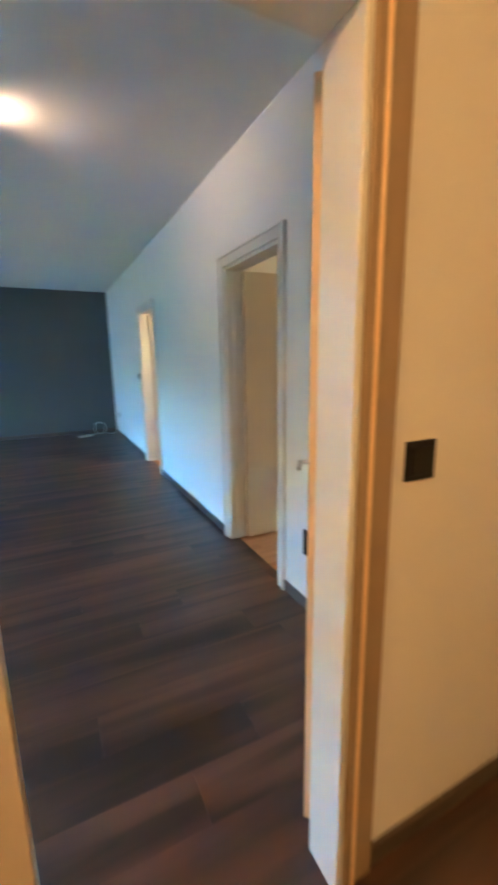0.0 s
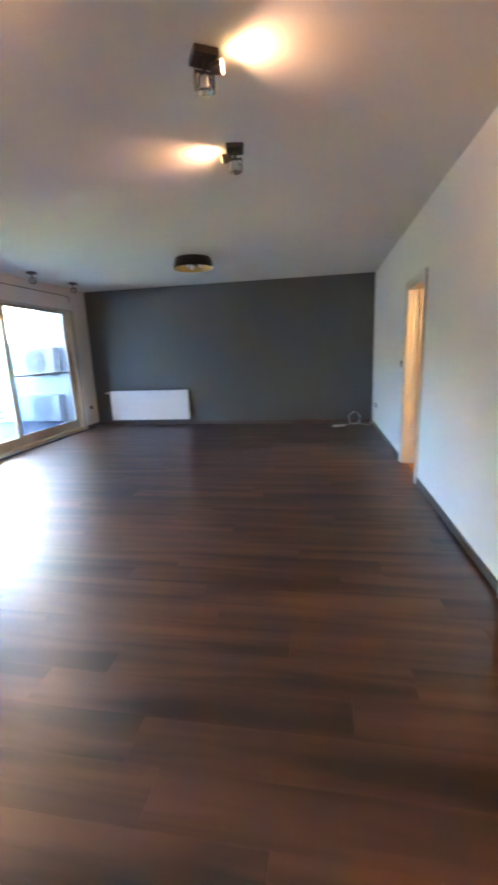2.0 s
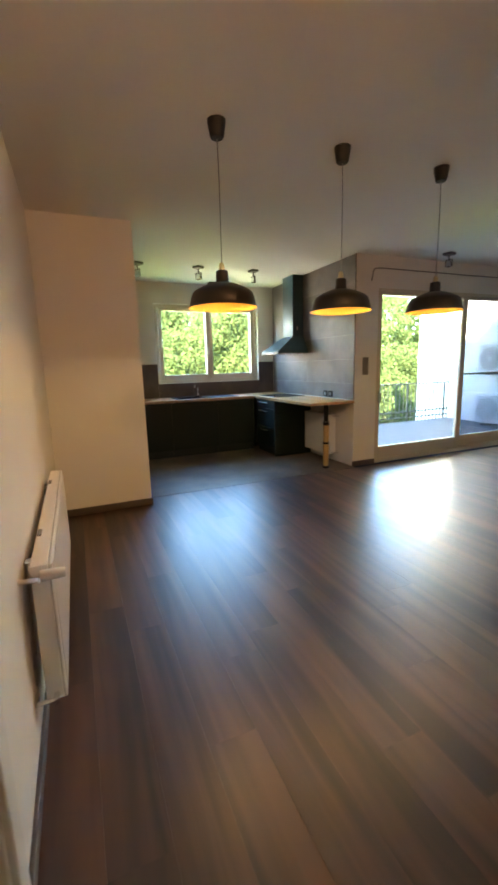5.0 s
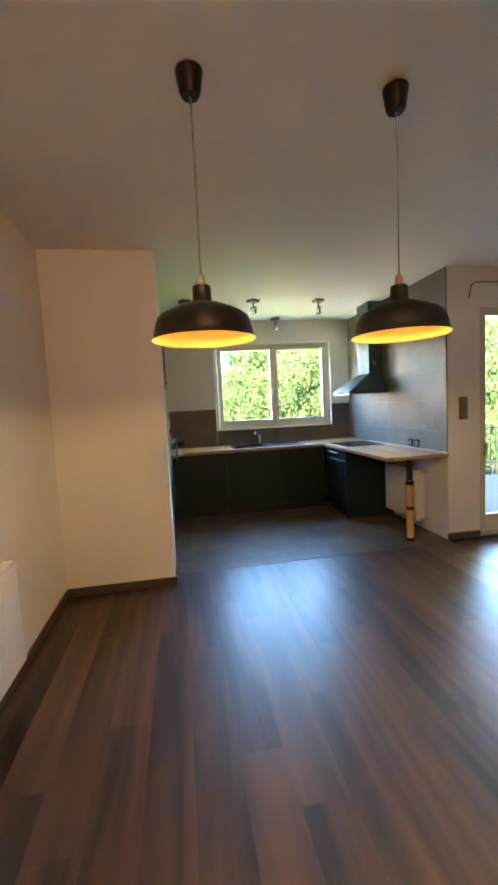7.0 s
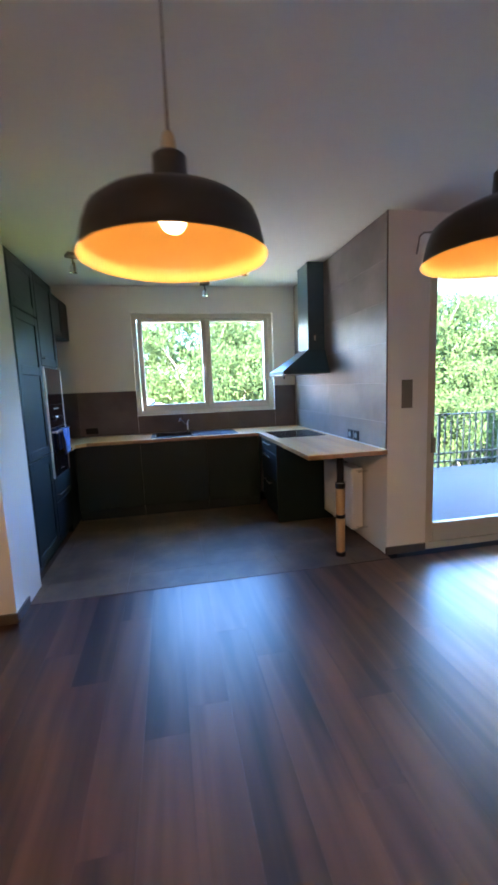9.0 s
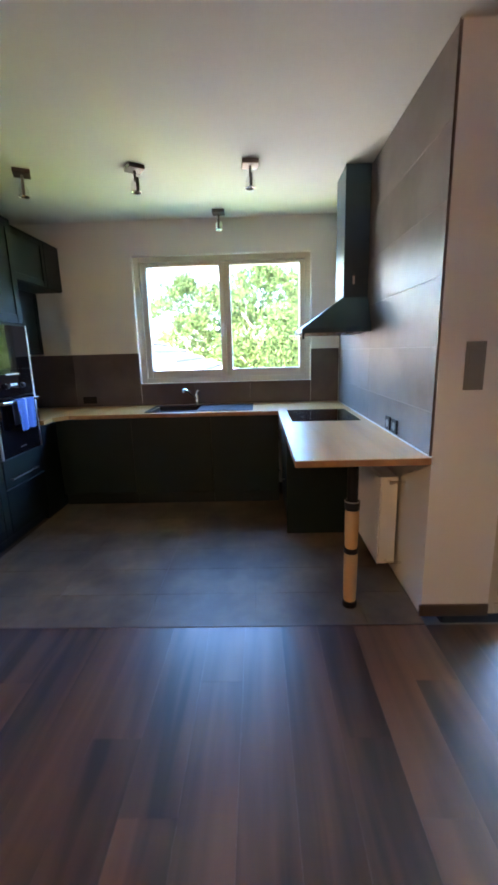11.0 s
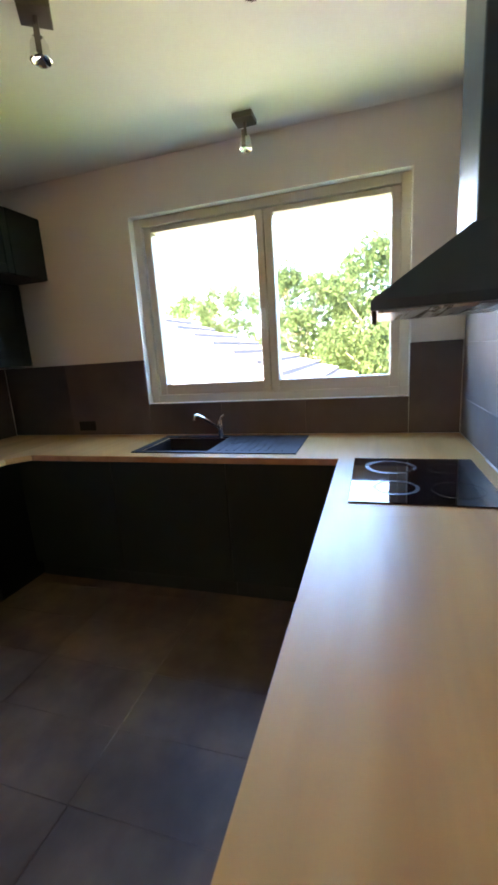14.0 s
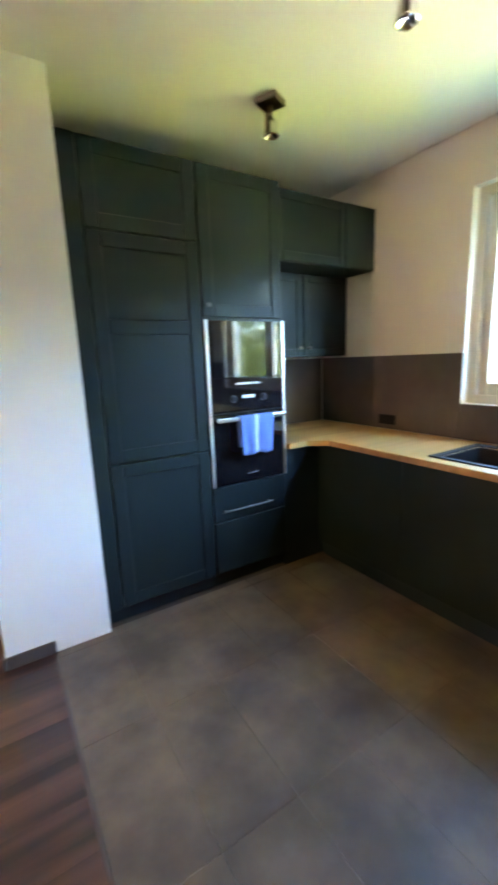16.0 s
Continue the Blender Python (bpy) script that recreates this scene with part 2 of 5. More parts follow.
FRAMEP = material("beige_white_window_frame", (0.62, 0.58, 0.48), 0.40, grain=0.03, scale=40, stain=0.06, bump=0.05)
BULB = glow_material("warm_bulb", (1.0, 0.60, 0.26), 0.25)
OPAL = glow_material("glowing_opal_glass", (1.0, 0.55, 0.22), 0.06)


def leaf_material(name, a, b2):
    m = material(name, a, 0.7, spec=0.05, grain=0.1)
    n, l = m.node_tree.nodes, m.node_tree.links
    g = n.new("ShaderNodeNewGeometry")
    mix = n.new("ShaderNodeMix")
    mix.data_type = "RGBA"
    l.new(g.outputs["Random Per Island"], mix.inputs[0])
    mix.inputs[6].default_value, mix.inputs[7].default_value = (*a, 1), (*b2, 1)
    l.new(mix.outputs[2], n["Principled BSDF"].inputs["Base Color"])
    n["Principled BSDF"].inputs["Transmission Weight"].default_value = 0.0
    tr = n.new("ShaderNodeBsdfTranslucent")
    l.new(mix.outputs[2], tr.inputs[0])
    ad = n.new("ShaderNodeMixShader")
    ad.inputs[0].default_value = 0.5
    l.new(n["Principled BSDF"].outputs[0], ad.inputs[1])
    l.new(tr.outputs[0], ad.inputs[2])
    l.new(ad.outputs[0], n["Material Output"].inputs[0])
    return m


LEAF = leaf_material("summer_leaves", (0.026, 0.043, 0.014), (0.036, 0.052, 0.020))


# ---------------------------------------------------------------- mesh helpers
def box(bm, x0, x1, y0, y1, z0, z1, b=0.0, seg=1):
    """An axis-aligned block, its edges rounded by b."""
    v = bmesh.ops.create_cube(bm, size=1.0)["verts"]
    for p in v:
        p.co = Vector((x0 + (p.co.x + 0.5) * (x1 - x0), y0 + (p.co.y + 0.5) * (y1 - y0), z0 + (p.co.z + 0.5) * (z1 - z0)))
    if b > 0:
        e = list({k for p in v for k in p.link_edges})
        bmesh.ops.bevel(bm, geom=e, offset=b, segments=seg, affect="EDGES", profile=0.5)
    return bm


def tube(bm, a, c, r, r2=None, seg=16):
    """A capped round bar from a to c."""
    a, c = Vector(a), Vector(c)
    d = c - a
    m = Matrix.Translation((a + c) / 2) @ d.to_track_quat("Z", "Y").to_matrix().to_4x4()
    bmesh.ops.create_cone(bm, cap_ends=True, segments=seg, radius1=r, radius2=r if r2 is None else r2, depth=d.length, matrix=m)
    return bm


def lathe(bm, profile, centre=(0, 0, 0), seg=40):
    """A surface of revolution about z through (radius, height) pairs."""
    cx, cy, cz = centre
    rings = []
    for r, z in profile:
        rings.append([bm.verts.new((cx + r * math.cos(2 * math.pi * i / seg), cy + r * math.sin(2 * math.pi * i / seg), cz + z)) for i in range(seg)])
    for a, c in zip(rings, rings[1:]):
        for i in range(seg):
            bm.faces.new((a[i], a[(i + 1) % seg], c[(i + 1) % seg], c[i]))
    return bm


def bar_path(bm, pts, r, seg=8):
    """A round rod or cable along a line of points."""
    pts = [Vector(p) for p in pts]
    rings = []
    for i, p in enumerate(pts):
        d = (pts[min(i + 1, len(pts) - 1)] - pts[max(i - 1, 0)]).normalized()
        q = d.to_track_quat("Z", "Y")
        rings.append([bm.verts.new(p + q @ Vector((r * math.cos(2 * math.pi * k / seg), r * math.sin(2 * math.pi * k / seg), 0))) for k in range(seg)])
    for a, c in zip(rings, rings[1:]):
        for k in range(seg):
            bm.faces.new((a[k], a[(k + 1) % seg], c[(k + 1) % seg], c[k]))
    bm.faces.new(rings[0][::-1])
    bm.faces.new(rings[-1])
    return bm


def B():
    return bmesh.new()


def part(name, bm, mat, parent=None, label="", smooth=False):
    """Links a bmesh as one mesh object, under a thing where there is one."""
    bmesh.ops.recalc_face_normals(bm, faces=bm.faces)
    me = bpy.data.meshes.new(name)
    bm.to_mesh(me)
    bm.free()
    me.materials.append(mat)
    if smooth:
        for p in me.polygons:
            p.use_smooth = True
        me.set_sharp_from_angle(angle=radians(40))
    ob = new(name, me)
    if parent is not None:
        ob.parent = parent
    if label:
        ob["label"] = label
    return ob


def thing(name, label, category, group="", at=(0, 0, 0), kind=""):
    ob = new(name)
    ob.location = at
    ob.empty_display_size = 0.1
    return tagged(ob, label, category, group, kind)


def structure(name, bm, mat, label, category, smooth=False):
    return tagged(part(name, bm, mat, smooth=smooth), label, category, "", "structure")


H = 2.76
XE, YN, XW, YK, YS = 1.21, 8.757, -4.56, 4.395, 0.735
XK, YB = -6.96, 0.96

# ---------------------------------------------------------------- large structure
bm = B()
box(bm, -7.2, 4.4, -1.9, 8.95, H, 2.92)
structure("ceiling", bm, CEIL, "plain white painted ceiling over living room and kitchen", "ceiling")

bm = B()
box(bm, XE, 1.33, YS, 2.03, 0, H)
box(bm, XE, 1.33, 2.81, 5.025, 0, H)
box(bm, XE, 1.33, 5.785, YN, 0, H)
for a, c in ((2.03, 2.81), (5.025, 5.785)):
    box(bm, XE, 1.33, a, c, 2.07, H)
structure("wall_east", bm, PAINT, "white painted wall with two open doorways", "wall")

bm = B()
box(bm, -4.76, 4.4, YN, 8.95, 0, H)
structure("wall_north", bm, GREY, "slate grey painted accent wall behind the radiator", "wall")

bm = B()
box(bm, -4.76, XW, YK + 0.012, 4.77, 0, H)
box(bm, -4.76, XW, 8.30, YN, 0, H)
box(bm, -4.76, XW, 4.77, 8.30, 2.36, H)
structure("wall_west", bm, PAINT, "white painted wall round the sliding balcony window", "wall")

bm = B()
box(bm, -7.2, -4.76, YK + 0.012, 4.62, 0, H)
structure("wall_kitchen_north", bm, PAINT, "white painted kitchen wall below and behind grey tiles", "wall")

bm = B()
box(bm, -7.2, XK, 0.80, 2.27, 0, H)
box(bm, -7.2, XK, 4.10, YK + 0.012, 0, H)
box(bm, -7.2, XK, 2.27, 4.10, 0, 1.145)
box(bm, -7.2, XK, 2.27, 4.10, 2.43, H)
structure("wall_kitchen_west", bm, PAINT, "warm white kitchen wall with the two-pane window", "wall")

bm = B()
box(bm, XK, -4.775, 0.80, YB, 0, H)
structure("wall_kitchen_south", bm, PAINT, "white painted wall behind the tall cabinets", "wall")

bm = B()
box(bm, -4.775, -4.265, 0.60, 1.61, 0, H)
structure("wall_stub", bm, PAINT, "white painted partition beside the tall cabinets", "wall")

bm = B()
box(bm, -4.265, -0.97, 0.635, YS, 0, H)
box(bm, 0.565, 4.4, 0.635, YS, 0, H)
box(bm, -0.97, 0.565, 0.635, YS, 2.06, H)
structure("wall_south", bm, PAINT, "white painted wall with the hall door and a radiator", "wall")

bm = B()
box(bm, -1.75, -1.6, -1.9, 0.635, 0, H)
box(bm, 2.2, 2.35, -1.9, 0.635, 0, H)
box(bm, -1.6, 2.2, -1.9, -1.75, 0, H)
structure("wall_hall", bm, PAINT, "cream painted walls of the entrance hall", "wall")
bm = B()
box(bm, 4.3, 4.4, YS, YN, 0, H)
box(bm, 1.33, 4.3, 4.25, 4.35, 0, H)
structure("wall_side_rooms", bm, PAINT, "plain painted walls of the side rooms", "wall")

# floors under the boards
bm = B()
box(bm, -4.485, 1.33, 0.5, YN, -0.2, -0.012)
box(bm, -1.6, 2.2, -1.75, 0.5, -0.2, -0.012)
floor = structure("floor", bm, GROUT, "dark walnut laminate floor with a satin sheen", "floor")
bm = B()
box(bm, -7.2, -4.4851, 0.6, YK + 0.012, -0.2, -0.010)
floor_kitchen = structure("floor_kitchen", bm, GROUT, "anthracite stone-look kitchen floor tiles", "floor")
bm = B()
box(bm, 1.3301, 4.3, YS, YN, -0.2, -0.012)
floor_side = structure("floor_side_rooms", bm, PARQUET, "orange oak parquet floor of the side rooms", "floor")
bm = B()
box(bm, -4.492, -4.478, 1.61, YK, -0.01, 0.0035, 0.0015)
structure("threshold_trim", bm, SKIRT, "thin dark strip between laminate and tiles", "trim")


# skirting boards
def skirting(name, x0, x1, y0, y1, h=0.07):
    b = B()
    box(b, x0, x1, y0, y1, 0.0005, h, 0.003)
    structure(name, b, SKIRT, "dark grey-brown skirting board", "skirting")


skirting("baseboard_1", XE - 0.014, XE, 0.80, 1.958)
skirting("baseboard_2", XE - 0.014, XE, 2.882, 4.953)
skirting("baseboard_3", XE - 0.014, XE, 5.857, YN)
skirting("baseboard_4", XW, XE - 0.015, YN - 0.014, YN)
skirting("baseboard_5", XW, XW + 0.014, 4.393, 4.768)
skirting("baseboard_6", XW, XW + 0.014, 8.302, YN - 0.015)
skirting("baseboard_7", -4.25, -1.06, YS, YS + 0.014)
skirting("baseboard_8", -4.265, -4.251, YS, 1.622)
skirting("baseboard_9", -4.49, -4.266, 1.61, 1.622)
skirting("baseboard_10", 0.672, 2.2, 0.621, 0.635)


# ---------------------------------------------------------------- doors
def casing(name, parent, mat, axis, at0, at1, a0, a1, top, w):
    """Three flat mouldings round an opening: posts and head, with a small step."""
    b = B()
    for lo, hi in ((a0 - w, a0), (a1, a1 + w)):
        if axis == "x":
            box(b, at0, at1, lo, hi, 0, top + w, 0.003)
        else:
            box(b, lo, hi, at0, at1, 0, top + w, 0.003)
    if axis == "x":
        box(b, at0 + 0.001, at1 - 0.001, a0, a1, top, top + w - 0.001, 0.003)
    else:
        box(b, a0, a1, at0 + 0.001, at1 - 0.001, top, top + w - 0.001, 0.003)
    return part(name, b, mat, parent)


def part_w(name, bm, mat, parent, label="", smooth=False):
    """A part built in world places under a thing that stands elsewhere."""
    ob = part(name, bm, mat, parent, label, smooth)
    ob.matrix_parent_inverse = Matrix.Translation(-Vector(parent.location))
    return ob


def handle_parts(parent, x, y, z, d, reach=0.12):
    """A lever handle with a rose; d points away from the door."""
    b = B()
    d = Vector(d)
    p = Vector((x, y, z))
    tube(b, p, p + d * 0.012, 0.026, seg=20)
    tube(b, p + d * 0.012, p + d * 0.05, 0.009)
    side = d.cross(Vector((0, 0, 1)))
    tube(b, p + d * 0.05 - side * 0.008, p + d * 0.05 + side * reach, 0.009)
    return part_w("handle", b, STEEL, parent, "brushed steel lever handle", smooth=True)


def side_door(name, y0, y1, label, swing):
    d = thing(name, label, "door", at=(XE + 0.06, (y0 + y1) / 2, 0), kind="structure")
    for nm, a, c in (("casing", XE - 0.018, XE), ("casing", 1.33, 1.348)):
        o = casing(nm, d, TRIM, "x", a, c, y0, y1, 2.07, 0.072)
        o.matrix_parent_inverse = Matrix.Translation(-Vector(d.location))
    b = B()
    for lo in (y0 - 0.074, y1 + 0.058):
        box(b, XE - 0.028, XE - 0.0185, lo, lo + 0.016, 0, 2.144, 0.003)
    box(b, XE - 0.027, XE - 0.0185, y0 - 0.058, y1 + 0.058, 2.128, 2.144, 0.003)
    part_w("casing_bead", b, TRIM, d, "raised outer bead of the casing")
    b = B()
    box(b, XE - 0.004, 1.334, y0, y0 + 0.022, 0, 2.07, 0.002)
    box(b, XE - 0.004, 1.334, y1 - 0.022, y1, 0, 2.07, 0.002)
    box(b, XE - 0.003, 1.333, y0 + 0.022, y1 - 0.022, 2.048, 2.07, 0.002)
    box(b, XE + 0.05, XE + 0.066, y0 + 0.022, y0 + 0.036, 0, 2.048, 0.002)
    box(b, XE + 0.05, XE + 0.066, y1 - 0.036, y1 - 0.022, 0, 2.048, 0.002)
    part_w("jamb", b, TRIM, d)
    w = y1 - y0 - 0.05
    m = Matrix.Translation((1.335, y1 - 0.024, 0)) @ Matrix.Rotation(radians(swing), 4, "Z")
    b = B()
    box(b, 0, w, -0.04, 0, 0.008, 2.045, 0.003)
    bmesh.ops.transform(b, matrix=m, verts=b.verts)
    leaf = part_w("leaf", b, DOORP, d, "open flush beige door leaf")
    b = B()
    for z in (0.25, 1.80):
        tube(b, (1.338, y1 - 0.020, z - 0.045), (1.338, y1 - 0.020, z + 0.045), 0.008)
    part_w("hinge", b, STEEL, d, smooth=True)
    b = B()
    p = m @ Vector((w - 0.06, -0.04, 1.02))
    tube(b, p, p + Vector((0, -0.012, 0)), 0.025, seg=20)
    tube(b, p, p + Vector((0, -0.05, 0)), 0.009)
    tube(b, p + Vector((0.008, -0.05, 0)), p + Vector((-0.12, -0.05, 0)), 0.009)
    part_w("handle", b, STEEL, d, "brushed steel lever handle", smooth=True)
    return d


side_door("door_1", 2.03, 2.81, "open beige door in a white frame, side room", -2)
side_door("door_2", 5.025, 5.785, "open beige door in a white frame, lit room", -3)

# hall door: one leaf folded into the room, one leaf fixed shut
d3 = thing("door_3", "double hall door, one leaf open against the wall", "door", at=(-0.2, 0.685, 0), kind="structure")
for a, c, w, mt in ((0.615, 0.635, 0.105, OCHRE), (YS, YS + 0.02, 0.085, TRIM)):
    casing("casing", d3, mt, "y", a, c, -0.97, 0.565, 2.06, w).matrix_parent_inverse = Matrix.Translation(-Vector(d3.location))
bm = B()
box(bm, 0.545, 0.5655, 0.612, YS + 0.004, 0, 2.06, 0.003)
box(bm, -0.9705, -0.95, 0.612, YS + 0.004, 0, 2.06, 0.003)
box(bm, -0.95, 0.545, 0.613, YS + 0.003, 2.033, 2.06, 0.003)
part_w("jamb", bm, TRIM, d3, "white satin door lining")
bm = B()
box(bm, 0.567, 0.5895, 0.606, 0.6148, 0, 2.06, 0.002)
part_w("casing_step", bm, OCHRE, d3, "ochre inner step of the casing")
# The bead takes the paler oak material: the edge highlight is in its colour.
bm = B()
box(bm, 0.590, 0.600, 0.600, 0.6148, 0, 2.07, 0.004)
part_w("bead", bm, EDGEW, d3, "pale edge bead with the highlight in its colour")
bm = B()
box(bm, -0.948, -0.125, 0.68, 0.72, 0.008, 2.030, 0.003)
fixed = part_w("fixed_leaf", bm, DOORP, d3, "closed flush door leaf")
bm = B()
for z in (1.02, 1.135):
    box(bm, -0.1255, -0.1235, 0.692, 0.708, z - 0.032, z + 0.032)
part_w("strike_plate", bm, BLACK, fixed, "dark metal strike plate")
m = Matrix.Translation((0.592, 0.800, 0)) @ Matrix.Rotation(radians(54), 4, "Z")
bm = B()
box(bm, 0.002, 0.70, -0.02, 0.02, 0.010, 2.030, 0.002)
bmesh.ops.transform(bm, matrix=m, verts=bm.verts)
leaf = part_w("leaf", bm, DOORP, d3, "open flush door leaf with oak edge")
bm = B()
box(bm, -0.001, 0.004, -0.0195, 0.0195, 0.011, 2.029)
bmesh.ops.transform(bm, matrix=m, verts=bm.verts)
part_w("edge", bm, EDGEW, leaf, "oak-coloured door edge")
bm = B()
p0, n0, u0 = m @ Vector((0.64, 0.02, 1.0)), m.to_3x3() @ Vector((0, 1, 0)), m.to_3x3() @ Vector((-1, 0, 0))
tube(bm, p0, p0 + n0 * 0.012, 0.025, seg=20)
tube(bm, p0, p0 + n0 * 0.05, 0.009)
tube(bm, p0 + n0 * 0.05, p0 + n0 * 0.05 + u0 * 0.11, 0.009)
part_w("handle", bm, STEEL, leaf, "brushed steel lever handle", smooth=True)


# ---------------------------------------------------------------- windows
def ring(bm, axis, a0, a1, u0, u1, z0, z1, w, wb=None, wt=None, wr=None, b=0.004):
    """A rectangular frame in the plane across axis x, its bars w wide."""
    wb, wt, wr = wb or w, wt or w, wr or w
    box(bm, a0, a1, u0, u0 + w, z0, z1, b)
    box(bm, a0, a1, u1 - wr, u1, z0, z1, b)
    box(bm, a0 + 0.0005, a1 - 0.0005, u0 + w, u1 - wr, z0, z0 + wb, b)
    box(bm, a0 + 0.0005, a1 - 0.0005, u0 + w, u1 - wr, z1 - wt, z1, b)
    return bm


w1 = thing("window_1", "white sliding balcony window with two large panes", "window", at=(-4.62, 6.5, 0), kind="structure")
bm = B()
ring(bm, "x", -4.70, -4.563, 4.77, 8.30, 0.001, 2.36, 0.035, 0.06, 0.035, 0.13)
part_w("window_frame", bm, FRAMEP, w1)
bm = B()
ring(bm, "x", -4.625, -4.575, 4.805, 6.44, 0.062, 2.324, 0.045, 0.165, 0.040, 0.085)
sash = part_w("sash", bm, FRAMEP, w1)
bm = B()
box(bm, -4.603, -4.597, 4.848, 6.357, 0.225, 2.286)
part_w("pane", bm, GLASS, sash).visible_shadow = False
bm = B()
ring(bm, "x", -4.69, -4.64, 6.44, 8.17, 0.062, 2.324, 0.085, 0.165, 0.040, 0.11)
sash2 = part_w("sash", bm, FRAMEP, w1)
bm = B()
box(bm, -4.668, -4.662, 6.523, 8.062, 0.225, 2.286)
part_w("pane", bm, SCREEN, sash2, "slightly hazy glass pane").visible_shadow = False
bm = B()
box(bm, -4.676, -4.652, 6.523, 8.062, 1.175, 1.20, 0.003)
part_w("cross_bar", bm, PLATE, sash2, "grey horizontal cross bar")
bm = B()
box(bm, -4.576, -4.566, 4.815, 4.840, 0.85, 1.02, 0.004)
tube(bm, (-4.566, 4.827, 0.97), (-4.535, 4.827, 0.97), 0.008)
box(bm, -4.545, -4.530, 4.815, 4.839, 0.86, 0.985, 0.005)
part_w("handle", bm, PLATE, sash, "grey window handle")

w2 = thing("window_2", "white two-pane kitchen window above the sink", "window", at=(-7.05, 3.19, 1.13), kind="structure")
bm = B()
ring(bm, "x", -7.15, -7.015, 2.272, 4.098, 1.146, 2.428, 0.055)
part_w("window_frame", bm, FRAMEP, w2)
for a, c in ((2.338, 3.206), (3.210, 4.044)):
    bm = B()
    ring(bm, "x", -7.12, -7.030, a, c, 1.192, 2.368, 0.056, 0.086, 0.034, 0.056, 0.006)
    s = part_w("sash", bm, FRAMEP, w2)
    bm = B()
    box(bm, -7.092, -7.086, a + 0.054, c - 0.054, 1.275, 2.336)
    part_w("pane", bm, GLASS, s).visible_shadow = False
    if a < 3:
        bm = B()
        box(bm, -7.030, -7.018, 3.166, 3.192, 1.68, 1.76, 0.003)
        box(bm, -7.018, -6.993, 3.170, 3.188, 1.70, 1.72, 0.003)
        box(bm, -7.003, -6.988, 3.168, 3.190, 1.62, 1.725, 0.004)
        part_w("handle", bm, WHITEP, s)

# ---------------------------------------------------------------- balcony and outdoors
bm = B()
box(bm, -7.62, -4.7605, 4.62, 9.6, -0.22, -0.03, 0.01)
structure("balcony_slab", bm, CONC, "grey-blue concrete balcony floor", "balcony")
bm = B()
box(bm, -8.6, -4.6, 9.6, 9.9, -4.5, 5.2)
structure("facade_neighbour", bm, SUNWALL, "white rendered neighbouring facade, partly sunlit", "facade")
bm = B()
box(bm, -4.76, 4.4, 8.9501, 9.6, -4.5, 2.9)
# Unseen parapet, added to cast the slanting shade on the neighbour facade.
box(bm, -4.76, 6.0, -6.0, 9.6, 2.921, 4.25)
structure("facade_own", bm, RENDERW, "white rendered wall of the house with an added, unseen parapet", "facade")
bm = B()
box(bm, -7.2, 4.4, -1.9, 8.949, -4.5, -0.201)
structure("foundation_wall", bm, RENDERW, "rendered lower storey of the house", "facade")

rail = thing("balcony_railing", "dark wrought iron balcony railing with thin bars", "railing", at=(-7.56, 7.1, -0.03))
for z in (0.86, 0.06, 0.20):
    bm = B()
    box(bm, -7.58, -7.545, 4.66, 9.59, z, z + 0.028, 0.004)
    part_w("rail", bm, IRON, rail)
for i in range(42):
    y = 4.72 + i * 0.118
    bm = B()
    r = 0.020 if i % 10 == 0 else 0.010
    box(bm, -7.5625 - r, -7.5625 + r, y - r, y + r, -0.03, 0.86, 0.002)
    part_w("post" if i % 10 == 0 else "baluster", bm, IRON, rail)


def ac_unit(z, label):
    u = thing("ac_unit", label, "air conditioner", "outdoor units on the balcony", at=(-6.2, 9.42, z))
    b = B()
    box(b, -6.57, -5.83, 9.30, 9.56, z + 0.04, z + 0.66, 0.012, 2)
    body = part_w("body", b, ACM, u)
    b = B()
    tube(b, (-6.28, 9.300, z + 0.35), (-6.28, 9.288, z + 0.35), 0.255, seg=40)
    part_w("fan_grille", b, ACD, u, "round dark fan grille", smooth=True)
    for r in (0.08, 0.14, 0.20, 0.25):
        b = B()
        pts = [(-6.28 + r * math.cos(a * math.pi / 16), 9.282, z + 0.35 + r * math.sin(a * math.pi / 16)) for a in range(33)]
        bar_path(b, pts, 0.004, 5)
        part_w("grille_ring", b, ACM, u)
    b = B()
    tube(b, (-6.28, 9.288, z + 0.35), (-6.28, 9.276, z + 0.35), 0.045, seg=20)
    part_w("hub", b, ACM, u)
    for x in (-6.45, -5.95):
        b = B()
        box(b, x - 0.03, x + 0.03, 9.30, 9.6, z, z + 0.042, 0.004)
        part_w("foot", b, ACD, u)
    return u


ac_unit(-0.03, "white outdoor air conditioner standing on the balcony floor")
ac_unit(1.06, "white outdoor air conditioner bracketed to the facade")

bm = B()
bmesh.ops.create_grid(bm, x_segments=1, y_segments=1, size=1500.0)
bmesh.ops.translate(bm, verts=bm.verts, vec=(0, 0, -4.5))
structure("ground", bm, GRASS, "green lawn and scrub below the house", "ground")


